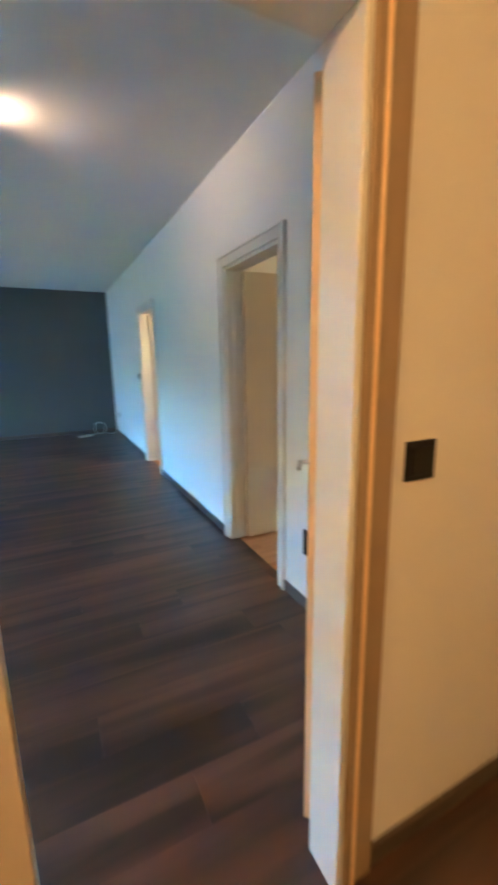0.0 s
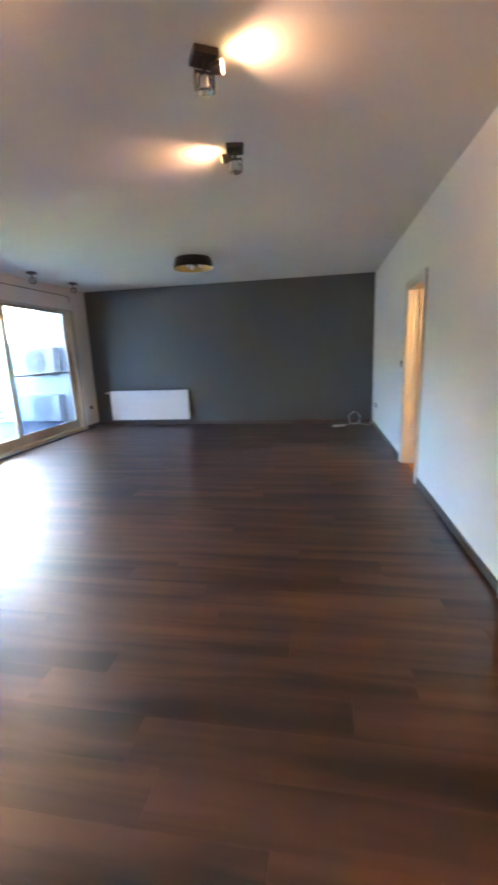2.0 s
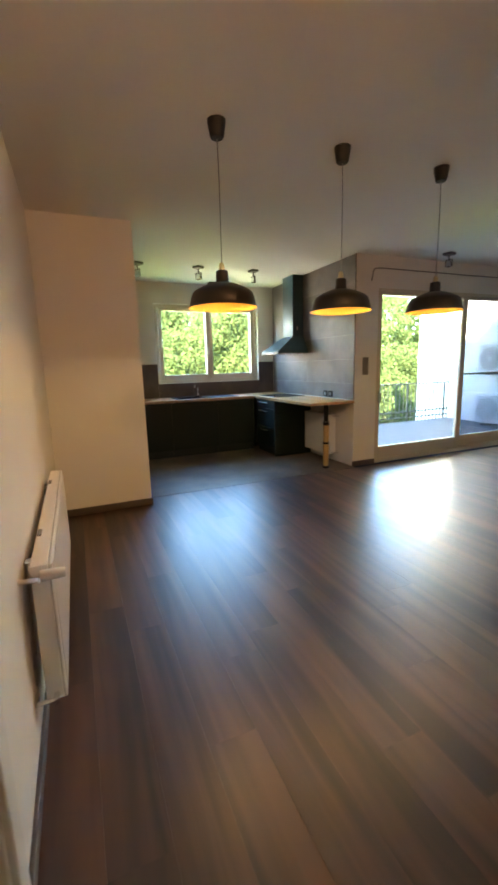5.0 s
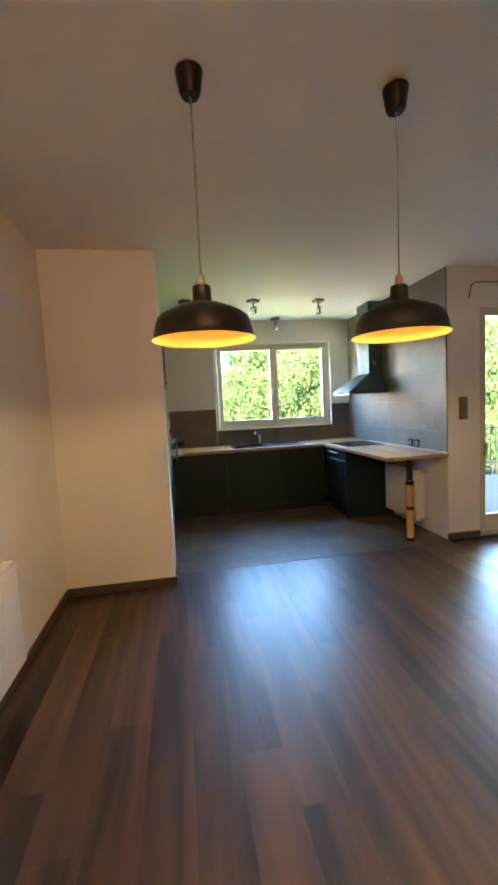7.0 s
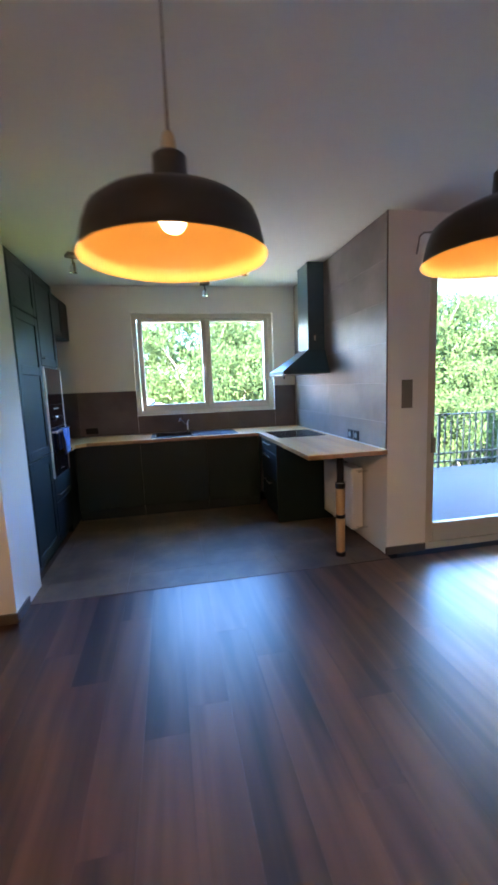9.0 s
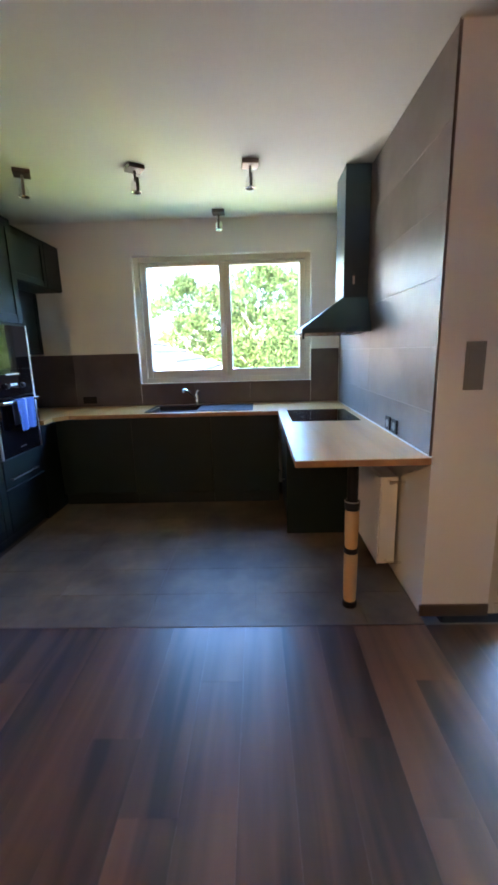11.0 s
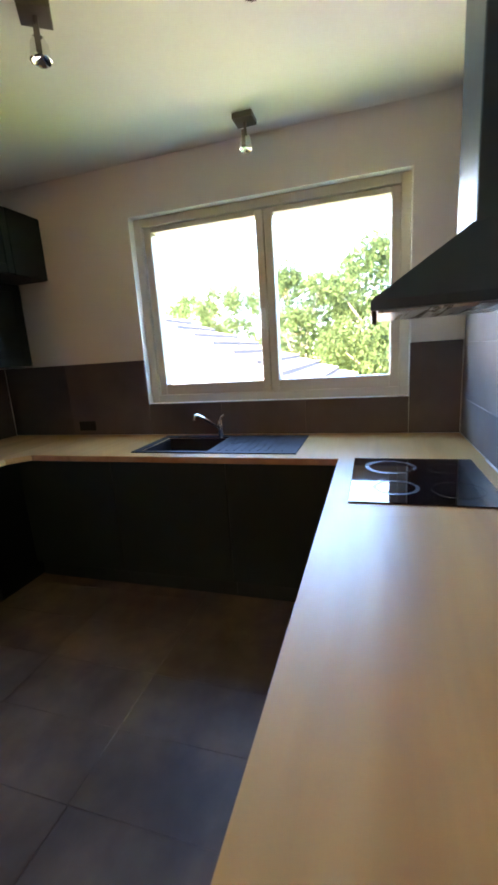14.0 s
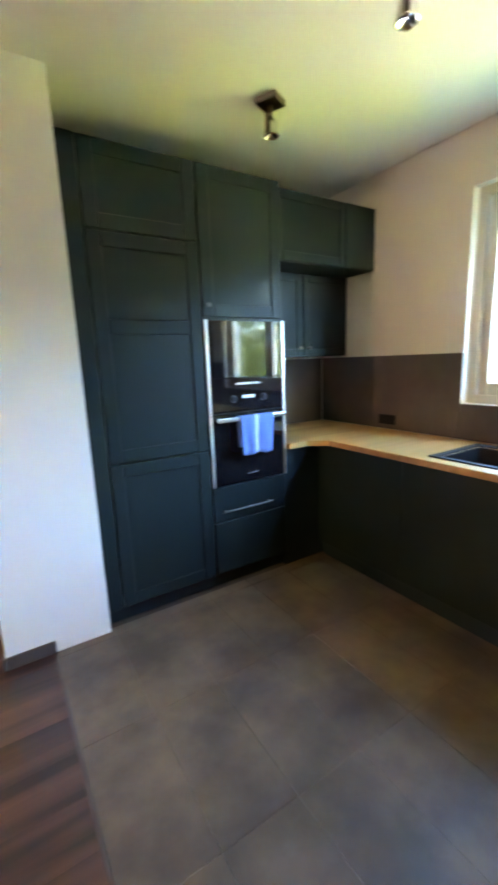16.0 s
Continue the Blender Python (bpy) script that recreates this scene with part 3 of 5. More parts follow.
def tree_master(name, seed, height, spread, label):
    """A tapered trunk with limbs under a crown of leaf clumps with gaps."""
    rnd = random.Random(seed)
    t = thing(name, label, "tree", "garden trees", at=(0, 0, 0))
    b = B()
    tube(b, (0, 0, 0), (0.1, 0.05, height * 0.55), 0.20, 0.10, 10)
    ends = []
    for i in range(9):
        a = i * 2.4 + rnd.random()
        z0 = height * (0.28 + 0.03 * i)
        e = Vector((math.cos(a) * spread * (0.45 + 0.4 * rnd.random()), math.sin(a) * spread * (0.45 + 0.4 * rnd.random()), z0 + height * (0.15 + 0.2 * rnd.random())))
        tube(b, (0.05, 0.02, z0), e, 0.075, 0.02, 7)
        ends.append(e)
    part("trunk", b, BARK, t, "brown trunk with limbs")
    centres = [e for e in ends]
    for i in range(64):
        a, u = rnd.random() * 6.283, rnd.random()
        z = height * (0.32 + 0.66 * u)
        rr = spread * math.sqrt(max(0.05, 1 - ((u - 0.42) / 0.62) ** 2)) * (0.45 + 0.6 * rnd.random())
        centres.append(Vector((math.cos(a) * rr, math.sin(a) * rr, z)))
    verts, faces = [], []
    for c in centres:
        size = spread * (0.16 + 0.16 * rnd.random())
        for k in range(180):
            d = Vector((rnd.gauss(0, 1), rnd.gauss(0, 1), rnd.gauss(0, 0.75)))
            d = d.normalized() * size * (0.55 + 0.6 * rnd.random())
            p = c + d
            q = Euler((rnd.random() * 6.28, rnd.random() * 6.28, rnd.random() * 6.28)).to_matrix()
            s = 0.065 + 0.065 * rnd.random()
            i0 = len(verts)
            for v in ((-s, 0, 0), (0, -s * 0.5, 0.02), (s, 0, 0), (0, s * 0.5, 0.02)):
                verts.append(p + q @ Vector(v))
            faces.append((i0, i0 + 1, i0 + 2, i0 + 3))
    me = bpy.data.meshes.new("crown")
    me.from_pydata([tuple(v) for v in verts], [], faces)
    me.materials.append(LEAF)
    crown = new("crown", me)
    crown.parent = t
    return t


t1 = tree_master("tree", 3, 9.2, 3.0, "leafy green broadleaf tree in sunlight")
t2 = tree_master("tree", 8, 7.6, 2.7, "bushy bright green garden tree")
t1.scale = t2.scale = (1.2, 1.2, 1.2)
t1.location, t2.location = (-27.0, 4.6, -4.5), (-24.0, 9.6, -4.5)
spots = [(t1, -31, -0.5, 1.0), (t2, -29, 8.2, 1.15), (t1, -38, 3.8, 1.15), (t1, -36, -7.2, 1.0), (t2, -23.5, 14.5, 1.15), (t1, -26, 19.2, 1.1),
         (t2, -21.0, 5.9, 0.85), (t1, -30, 25, 1.1), (t1, -42, 12, 1.2), (t1, -44, -14, 1.1), (t2, -37, 19, 1.2), (t1, -47, -3.0, 1.2), (t1, -34, 31, 1.2), (t2, -20.5, 11.6, 0.9), (t1, -24, -18, 1.0), (t2, -33, 14, 1.2)]
for i, (src, x, y, k) in enumerate(spots):
    c = copy_thing(src, pose(x, y, -4.5, 0, 0, 67 * i))
    c.scale = (k * 1.2, k * 1.2, k * 1.2)

# lower trees between the balcony and the garden
for i, (x, y, k) in enumerate(((-14.5, 10.2, 0.62), (-13.6, 12.6, 0.58), (-15.2, 14.8, 0.70), (-13.2, 16.8, 0.60), (-17.5, 12.2, 0.72), (-12.6, 20.0, 0.66), (-18.5, 20.5, 1.05), (-16.0, 24.0, 0.95))):
    c = copy_thing(t2, pose(x, y, -4.5, 0, 0, 51 * i + 20))
    c.scale = (k * 1.2, k * 1.2, k * 1.2)

# neighbouring roof below the window, with rows of tiles
nh = thing("neighbour_house", "low house with a pale hipped clay tile roof", "house", at=(-15.5, -3.5, -4.5))
bm = B()
box(bm, -19.5, -11.5, -9.0, 4.1, -4.5, 0.05)
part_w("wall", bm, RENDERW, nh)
bm = B()
rows_n = 13
for side in range(2):
    for i in range(rows_n):
        u0, u1 = i / rows_n, (i + 1) / rows_n
        sx = 1 if side == 0 else -1
        xa, xb = -15.5 + sx * 4.5 * (1 - u0), -15.5 + sx * 4.5 * (1 - u1)
        za, zb = 0.0 + 3.2 * u0, 0.0 + 3.2 * u1
        ya, yb = 4.6 - 8.0 * u0, 4.6 - 8.0 * u1
        v = [bm.verts.new(q) for q in ((xa, -9.5, za + 0.09), (xa, ya, za + 0.09), (xb, yb, zb), (xb, -9.5, zb))]
        bm.faces.new(v)
        w = [bm.verts.new(q) for q in ((xa, -9.5, za), (xa, ya, za), (xa, ya, za + 0.09), (xa, -9.5, za + 0.09))]
        bm.faces.new(w)
for i in range(rows_n):
    u0, u1 = i / rows_n, (i + 1) / rows_n
    za, zb = 0.0 + 3.2 * u0, 0.0 + 3.2 * u1
    ya, yb = 4.6 - 8.0 * u0, 4.6 - 8.0 * u1
    v = [bm.verts.new(q) for q in ((-20.0 + 4.5 * u0, ya, za + 0.09), (-11.0 - 4.5 * u0, ya, za + 0.09), (-11.0 - 4.5 * u1, yb, zb), (-20.0 + 4.5 * u1, yb, zb))]
    bm.faces.new(v)
    w = [bm.verts.new(q) for q in ((-20.0 + 4.5 * u0, ya, za), (-11.0 - 4.5 * u0, ya, za), (-11.0 - 4.5 * u0, ya, za + 0.09), (-20.0 + 4.5 * u0, ya, za + 0.09))]
    bm.faces.new(w)
part_w("roof", bm, ROOFT, nh, "sunlit clay tile roof in rows")

tower = thing("apartment_building", "distant pale apartment tower with small windows", "building", at=(-74, -30, -4.5))
bm = B()
box(bm, -84, -74, -40, -21, -4.5, 26)
part_w("wall", bm, FARW, tower)
for fl in range(8):
    for k in range(6):
        y, z = -38.4 + k * 3.0, -1.0 + fl * 3.2
        bm = B()
        box(bm, -74.05, -73.95, y, y + 1.3, z, z + 1.4)
        part_w("window", bm, FARG, tower)

# ---------------------------------------------------------------- kitchen
def shaker(parent, name, x0, x1, z0, z1, y, knob=None, rail=0.075, mids=()):
    """A framed door front facing +y at depth y: frame bars standing proud of a sunk panel."""
    b = B()
    box(b, x0 + 0.002, x1 - 0.002, y - 0.022, y - 0.010, z0 + 0.002, z1 - 0.002)
    panel = part_w(name, b, CAB, parent)
    b = B()
    box(b, x0 + 0.002, x0 + rail, y - 0.010, y, z0 + 0.002, z1 - 0.002, 0.003)
    box(b, x1 - rail, x1 - 0.002, y - 0.010, y, z0 + 0.002, z1 - 0.002, 0.003)
    for a, c in [(z0 + 0.002, z0 + rail), (z1 - rail, z1 - 0.002)] + [(q - rail / 2, q + rail / 2) for q in mids]:
        box(b, x0 + rail, x1 - rail, y - 0.010, y - 0.0005, a, c, 0.003)
    part_w("frame", b, CAB, panel)
    if knob:
        kx, kz = knob
        b = B()
        lathe(b, [(0.0, 0.0), (0.006, 0.0), (0.005, 0.012), (0.013, 0.020), (0.012, 0.027), (0.0, 0.029)], seg=16)
        bmesh.ops.rotate(b, verts=b.verts, matrix=Matrix.Rotation(radians(-90), 3, "X"))
        bmesh.ops.translate(b, verts=b.verts, vec=(kx, y, kz))
        part_w("knob", b, NICKEL, panel, "dark metal knob", smooth=True)
    return panel


def bar_handle(parent, x0, x1, y, z, mat=None):
    b = B()
    tube(b, (x0, y + 0.028, z), (x1, y + 0.028, z), 0.006)
    for x in (x0 + 0.02, x1 - 0.02):
        tube(b, (x, y, z), (x, y + 0.028, z), 0.005)
    return part_w("handle", b, mat or STEEL, parent, "slim steel bar handle", smooth=True)


YT = 1.595
# tall larder unit
tall = thing("tall_cabinet", "dark green shaker larder cabinet up to near the ceiling", "cabinet", "kitchen cabinets", at=(-5.12, 1.3, 0))
bm = B()
box(bm, -5.462, -4.777, YB + 0.001, YT - 0.023, 0.10, 2.53)
part_w("body", bm, CABIN, tall)
bm = B()
box(bm, -5.462, -4.777, YB + 0.001, YT - 0.06, 0.001, 0.0995)
part_w("plinth", bm, CABIN, tall)
bm = B()
box(bm, -4.86, -4.777, YT - 0.022, YT - 0.004, 0.10, 2.53, 0.002)
part_w("filler", bm, CAB, tall)
shaker(tall, "door", -5.460, -4.862, 2.125, 2.528, YT)
shaker(tall, "door", -5.460, -4.862, 0.945, 2.121, YT, mids=(1.665,))
shaker(tall, "door", -5.460, -4.862, 0.105, 0.941, YT)

# oven tower
tow = thing("oven_cabinet", "dark green tall cabinet housing two built-in ovens", "cabinet", "kitchen cabinets", at=(-5.75, 1.3, 0))
bm = B()
box(bm, -6.030, -5.466, YB + 0.001, YT - 0.023, 0.10, 0.695)
box(bm, -6.030, -5.466, YB + 0.001, YT - 0.023, 1.712, 2.53)
box(bm, -6.030, -6.012, YB + 0.001, YT - 0.023, 0.695, 1.712)
box(bm, -5.484, -5.466, YB + 0.001, YT - 0.023, 0.695, 1.712)
part_w("body", bm, CABIN, tow)
bm = B()
box(bm, -6.030, -5.466, YB + 0.001, YT - 0.06, 0.001, 0.0995)
part_w("plinth", bm, CABIN, tow)
shaker(tow, "door", -6.028, -5.468, 1.725, 2.528, YT, knob=(-5.50, 1.79))
for a, c, hz in ((0.462, 0.690, 0.535), (0.105, 0.458, 0.40)):
    bm = B()
    box(bm, -6.026, -5.470, YT - 0.022, YT, a, c, 0.003)
    dr = part_w("drawer", bm, CAB, tow)
    if hz > 0.5:
        bar_handle(dr, -5.90, -5.52, YT, hz, NICKEL)


def oven(z0, z1, upper):
    o = thing("oven", "black glass built-in oven with two control knobs" if upper else "black glass built-in oven with a steel bar handle", "oven", "built-in ovens", at=(-5.75, 1.3, z0))
    b = B()
    box(b, -6.010, -5.486, YB + 0.05, YT - 0.004, z0 + 0.002, z1 - 0.002)
    part_w("body", b, BLACK, o)
    b = B()
    for x in (-6.026, -5.478):
        box(b, x - 0.008, x + 0.008, YT - 0.004, YT + 0.012, z0, z1, 0.002)
        part_w("side_trim", b, ALU, o, "bright steel side trim")
        b = B()
    b.free()
    b = B()
    if upper:
        box(b, -6.016, -5.488, YT - 0.004, YT + 0.010, z0 + 0.215, z1 - 0.004, 0.002)
        part_w("door_glass", b, BGLASS, o, "mirror-like black glass door")
        b = B()
        box(b, -6.016, -5.488, YT - 0.004, YT + 0.008, z0 + 0.006, z0 + 0.213, 0.002)
        panel = part_w("control_panel", b, BGLASS, o, "black control panel")
        for x in (-5.86, -5.64):
            b = B()
            tube(b, (x, YT + 0.008, z0 + 0.085), (x, YT + 0.030, z0 + 0.085), 0.021, 0.018, 24)
            part_w("knob", b, BLACK, panel, "black round knob", smooth=True)
            b = B()
            lathe(b, [(0.0215, 0), (0.0245, 0), (0.0245, 0.004), (0.0215, 0.004)], seg=24)
            bmesh.ops.rotate(b, verts=b.verts, matrix=Matrix.Rotation(radians(-90), 3, "X"))
            bmesh.ops.translate(b, verts=b.verts, vec=(x, YT + 0.0082, z0 + 0.085))
            part_w("knob_ring", b, CHROME, panel, "chrome knob ring", smooth=True)
        b = B()
        box(b, -5.795, -5.705, YT + 0.0082, YT + 0.0095, z0 + 0.085, z0 + 0.105, 0.0004)
        part_w("display", b, STICK, panel, "small pale display")
        b = B()
        box(b, -5.85, -5.66, YT + 0.0082, YT + 0.0090, z0 + 0.170, z0 + 0.182)
        part_w("lettering_bar", b, STEEL, panel, "pale lettering strip")
    else:
        box(b, -6.016, -5.488, YT - 0.004, YT + 0.010, z0 + 0.004, z1 - 0.004, 0.002)
        part_w("door_glass", b, BGLASS, o, "black glass oven door")
        b = B()
        box(b, -6.005, -5.50, YT + 0.042, YT + 0.060, z1 - 0.045, z1 - 0.020, 0.005, 2)
        for x in (-5.98, -5.525):
            box(b, x - 0.009, x + 0.009, YT + 0.010, YT + 0.043, z1 - 0.042, z1 - 0.023, 0.002)
        part_w("handle", b, STEEL, o, "bright steel bar handle")
        b = B()
        box(b, -5.80, -5.72, YT + 0.0102, YT + 0.011, z0 + 0.055, z0 + 0.066)
        part_w("lettering_bar", b, STEEL, o, "small pale maker's mark")
    return o


oven(1.157, 1.711, True)
oven(0.698, 1.154, False)

# towel over the oven handle
tw = thing("towel", "blue tea towel with a pale stripe hung on the oven handle", "towel", at=(-5.77, YT + 0.05, 0.9))


def drape(x0, x1, mat, nm, label):
    """A cloth strip folded over the bar, with soft waves."""
    b = B()
    nx, path = 10, []
    zt = 1.138
    for k in range(9):
        path.append((YT + 0.069, 0.895 + (zt - 0.895 - 0.006) * k / 8))
    path += [(YT + 0.064, zt), (YT + 0.051, zt + 0.002), (YT + 0.037, zt)]
    for k in range(6):
        path.append((YT + 0.033, zt - 0.008 - 0.19 * k / 5))
    grid = []
    for i in range(nx + 1):
        x = x0 + (x1 - x0) * i / nx
        col = []
        for k, (y, z) in enumerate(path):
            drop = max(0.0, 1.138 - z)
            pull = 1 - 0.35 * drop
            wave = 0.010 * math.sin(x * 70 + 0.6) * min(1, drop * 6) if k < 9 else 0
            col.append(b.verts.new((-5.760 + (x + 5.760) * pull, y + wave + (0.006 if k < 9 else 0), z + (0.006 * math.sin(x * 40) if k == 0 else 0))))
        grid.append(col)
    for a, c in zip(grid, grid[1:]):
        for k in range(len(path) - 1):
            b.faces.new((a[k], c[k], c[k + 1], a[k + 1]))
    ob = part_w(nm, b, mat, tw, label, smooth=True)
    s = ob.modifiers.new("thickness", "SOLIDIFY")
    s.thickness, s.offset = 0.004, 0
    return ob


drape(-5.888, -5.778, TOWEL, "cloth", "blue terry cloth")
drape(-5.778, -5.748, TOWELW, "stripe", "pale woven stripe")
drape(-5.748, -5.640, TOWEL, "cloth", "blue terry cloth")

# wall cabinets
up = thing("wall_cabinet", "deep dark green wall cabinet hung above a shallower one", "cabinet", "kitchen cabinets", at=(-6.5, 1.25, 2.1))
bm = B()
box(bm, XK + 0.001, -6.034, YB + 0.001, 1.508, 2.10, 2.53)
part_w("body", bm, CABIN, up)
shaker(up, "door", -6.66, -6.036, 2.102, 2.528, 1.53, rail=0.06)
bm = B()
box(bm, XK + 0.001, -6.662, 1.508, 1.53, 2.102, 2.528, 0.003)
part_w("filler", bm, CAB, up)
up2 = thing("wall_cabinet", "shallow dark green wall cabinet with two small knobs", "cabinet", "kitchen cabinets", at=(-6.5, 1.1, 1.48))
bm = B()
box(bm, XK + 0.001, -6.034, YB + 0.001, 1.245, 1.482, 2.098)
part_w("body", bm, CABIN, up2)
shaker(up2, "door", -6.48, -6.036, 1.484, 2.096, 1.267, knob=(-6.44, 1.55), rail=0.06)
shaker(up2, "door", -6.93, -6.484, 1.484, 2.096, 1.267, knob=(-6.53, 1.55), rail=0.06)


# base cabinets along the window: fronts face +x
def base_unit(y0, y1, label, top=0.872):
    u = thing("base_cabinet", label, "cabinet", "kitchen cabinets", at=(-6.6, (y0 + y1) / 2, 0))
    b = B()
    box(b, XK + 0.011, -6.345, y0 + 0.001, y1 - 0.001, 0.12, top)
    part_w("body", b, CABIN, u)
    b = B()
    box(b, XK + 0.011, -6.375, y0 + 0.001, y1 - 0.001, 0.001, 0.1195)
    part_w("plinth", b, CABIN, u)
    b = B()
    box(b, -6.344, -6.325, y0 + 0.001, y1 - 0.001, 0.125, 0.868, 0.0015)
    part_w("door", b, CAB, u)
    return u


base_unit(1.60, 2.32, "dark green base cabinet in the corner by the oven tower")
base_unit(2.32, 3.08, "dark green base cabinet under the black sink", 0.73)
base_unit(3.08, 3.72, "dark green base cabinet in the corner by the hob")
cb = thing("base_cabinet", "dark green corner cabinet below the short worktop", "cabinet", "kitchen cabinets", at=(-6.3, 1.3, 0))
bm = B()
box(bm, XK + 0.011, -6.034, YB + 0.001, 1.58, 0.001, 0.872)
part_w("body", bm, CABIN, cb)

hb = thing("base_cabinet", "dark green drawer cabinet under the black hob", "cabinet", "kitchen cabinets", at=(-6.0, 4.05, 0))
bm = B()
box(bm, -6.34, -5.64, 3.765, YK - 0.005, 0.12, 0.872)
part_w("body", bm, CABIN, hb)
bm = B()
box(bm, -6.34, -5.65, 3.80, YK - 0.005, 0.001, 0.1195)
part_w("plinth", bm, CABIN, hb)
bm = B()
box(bm, -5.64, -5.622, 3.745, YK - 0.004, 0.001, 0.872, 0.002)
part_w("end_panel", bm, CAB, hb)
for a, c in ((0.735, 0.868), (0.435, 0.731), (0.125, 0.431)):
    bm = B()
    box(bm, -6.30, -5.642, 3.745, 3.7645, a, c, 0.003)
    dr = part_w("drawer", bm, CAB, hb)
    bm = B()
    z = c - 0.045
    tube(bm, (-5.85, 3.717, z), (-6.15, 3.717, z), 0.006)
    for x in (-5.87, -6.13):
        tube(bm, (x, 3.746, z), (x, 3.717, z), 0.005)
    part_w("handle", bm, STEEL, dr, "slim steel bar handle", smooth=True)

# worktop: one U-shaped board
wt = thing("worktop", "light beech worktop in a U with a breakfast-bar end", "worktop", at=(-6.0, 3.0, 0.875))
bm = B()
Z0, Z1 = 0.874, 0.91
XB = XK + 0.011
HX0, HX1, HY0, HY1 = -6.812, -6.422, 2.488, 2.937
for a0, a1, c0, c1 in ((XB, -6.034, YB + 0.002, 1.645), (XB, -6.305, 1.645, HY0), (XB, HX0, HY0, HY1), (HX1, -6.305, HY0, HY1), (XB, -6.305, HY1, 3.715),
                       (XB, -4.530, 3.715, YK - 0.002)):
    box(bm, a0, a1, c0, c1, Z0, Z1)
corner = [[bm.verts.new((x, y, z)) for x, y in ((-6.305, 1.645), (-6.19, 1.645), (-6.305, 1.74))] for z in (Z0, Z1)]
bm.faces.new(corner[0])
bm.faces.new(corner[1])
bm.faces.new((corner[0][1], corner[0][2], corner[1][2], corner[1][1]))
part_w("board", bm, BEECH, wt)
bm = B()
box(bm, -4.5299, -4.528, 3.717, YK - 0.003, Z0 + 0.001, Z1 - 0.003)
box(bm, -6.305, -4.5301, 3.713, 3.7149, Z0 + 0.001, Z1 - 0.003)
box(bm, -6.3049, -6.303, 1.745, 3.712, Z0 + 0.001, Z1 - 0.003)
part_w("edge_band", bm, BEECHEDGE, wt, "reddish wood edge banding")
bm = B()
box(bm, -4.545, -4.531, YK - 0.0019, YK + 0.010, 0.905, 0.915)
box(bm, -6.30, -4.56, YK - 0.012, YK - 0.0021, 0.9101, 0.917, 0.002)
part_w("seal_strip", bm, WHITEP, wt, "pale sealing strip along the tiles")

# bar leg in two tan sleeves
lg = thing("bar_leg", "black worktop leg wrapped in two tan sleeves", "table leg", at=(-4.665, 4.037, 0))
LX, LY = -4.665, 4.037
bm = B()
tube(bm, (LX, LY, 0.0), (LX, LY, 0.8735), 0.030, seg=24)
part_w("pole", bm, BLACK, lg, smooth=True)
bm = B()
lathe(bm, [(0.0, 0.0), (0.042, 0.0), (0.044, 0.02), (0.040, 0.032), (0.0, 0.034)], (LX, LY, 0.0), 28)
part_w("foot", bm, BLACK, lg, "black foot", smooth=True)
for z0, z1 in ((0.033, 0.335), (0.362, 0.592)):
    bm = B()
    lathe(bm, [(0.029, 0.0), (0.0345, 0.004), (0.0362, 0.03), (0.0380, (z1 - z0) * 0.5), (0.0392, z1 - z0 - 0.03), (0.0370, z1 - z0 - 0.003), (0.029, z1 - z0)], (LX, LY, z0), 32)
    part_w("sleeve", bm, SLEEVE, lg, "tan cardboard sleeve", smooth=True)
bm = B()
lathe(bm, [(0.029, 0.0), (0.0402, 0.0), (0.0402, 0.027), (0.029, 0.027)], (LX, LY, 0.335), 32)
part_w("band", bm, BLACK, lg, "black band", smooth=True)
bm = B()
lathe(bm, [(0.029, 0.0), (0.0405, 0.0), (0.0425, 0.045), (0.039, 0.048), (0.031, 0.044)], (LX, LY, 0.592), 32)
cap = part_w("collar", bm, BLACK, lg, "black collar", smooth=True)
bm = B()
lathe(bm, [(0.0385, 0.0485), (0.0425, 0.0455), (0.0430, 0.0500), (0.0390, 0.0525), (0.0385, 0.0485)], (LX, LY, 0.592), 32)
part_w("ring", bm, RING, cap, "pale rubber ring", smooth=True)

# sink
sk = thing("sink", "black composite sink with a ribbed drainer set in the worktop", "sink", at=(-6.63, 2.95, 0.91))
bm = B()
SX0, SX1, SY0, SY1 = -6.875, -6.385, 2.44, 3.48
box(bm, SX0, SX1, SY0, SY0 + 0.045, 0.9102, 0.918, 0.002)
box(bm, SX0, SX1, SY0 + 0.50, SY1, 0.9102, 0.916, 0.002)
box(bm, SX0, SX0 + 0.06, SY0 + 0.0451, SY0 + 0.4999, 0.9102, 0.918, 0.002)
box(bm, SX1 - 0.035, SX1, SY0 + 0.0451, SY0 + 0.4999, 0.9102, 0.918, 0.002)
part_w("rim", bm, SINKM, sk)
bm = B()
box(bm, HX0 + 0.002, HX1 - 0.002, HY0 + 0.002, HY1 - 0.002, 0.735, 0.743)
box(bm, HX0 + 0.002, HX0 + 0.008, HY0 + 0.002, HY1 - 0.002, 0.743, 0.9101)
box(bm, HX1 - 0.008, HX1 - 0.002, HY0 + 0.002, HY1 - 0.002, 0.743, 0.9101)
box(bm, HX0 + 0.008, HX1 - 0.008, HY0 + 0.002, HY0 + 0.008, 0.743, 0.9101)
box(bm, HX0 + 0.008, HX1 - 0.008, HY1 - 0.008, HY1 - 0.002, 0.743, 0.9101)
basin = part_w("basin", bm, SINKM, sk, "deep dark basin")
bm = B()
tube(bm, ((HX0 + HX1) / 2, (HY0 + HY1) / 2, 0.743), ((HX0 + HX1) / 2, (HY0 + HY1) / 2, 0.7455), 0.045, seg=24)
part_w("drain", bm, CHROME, basin, "chrome drain", smooth=True)
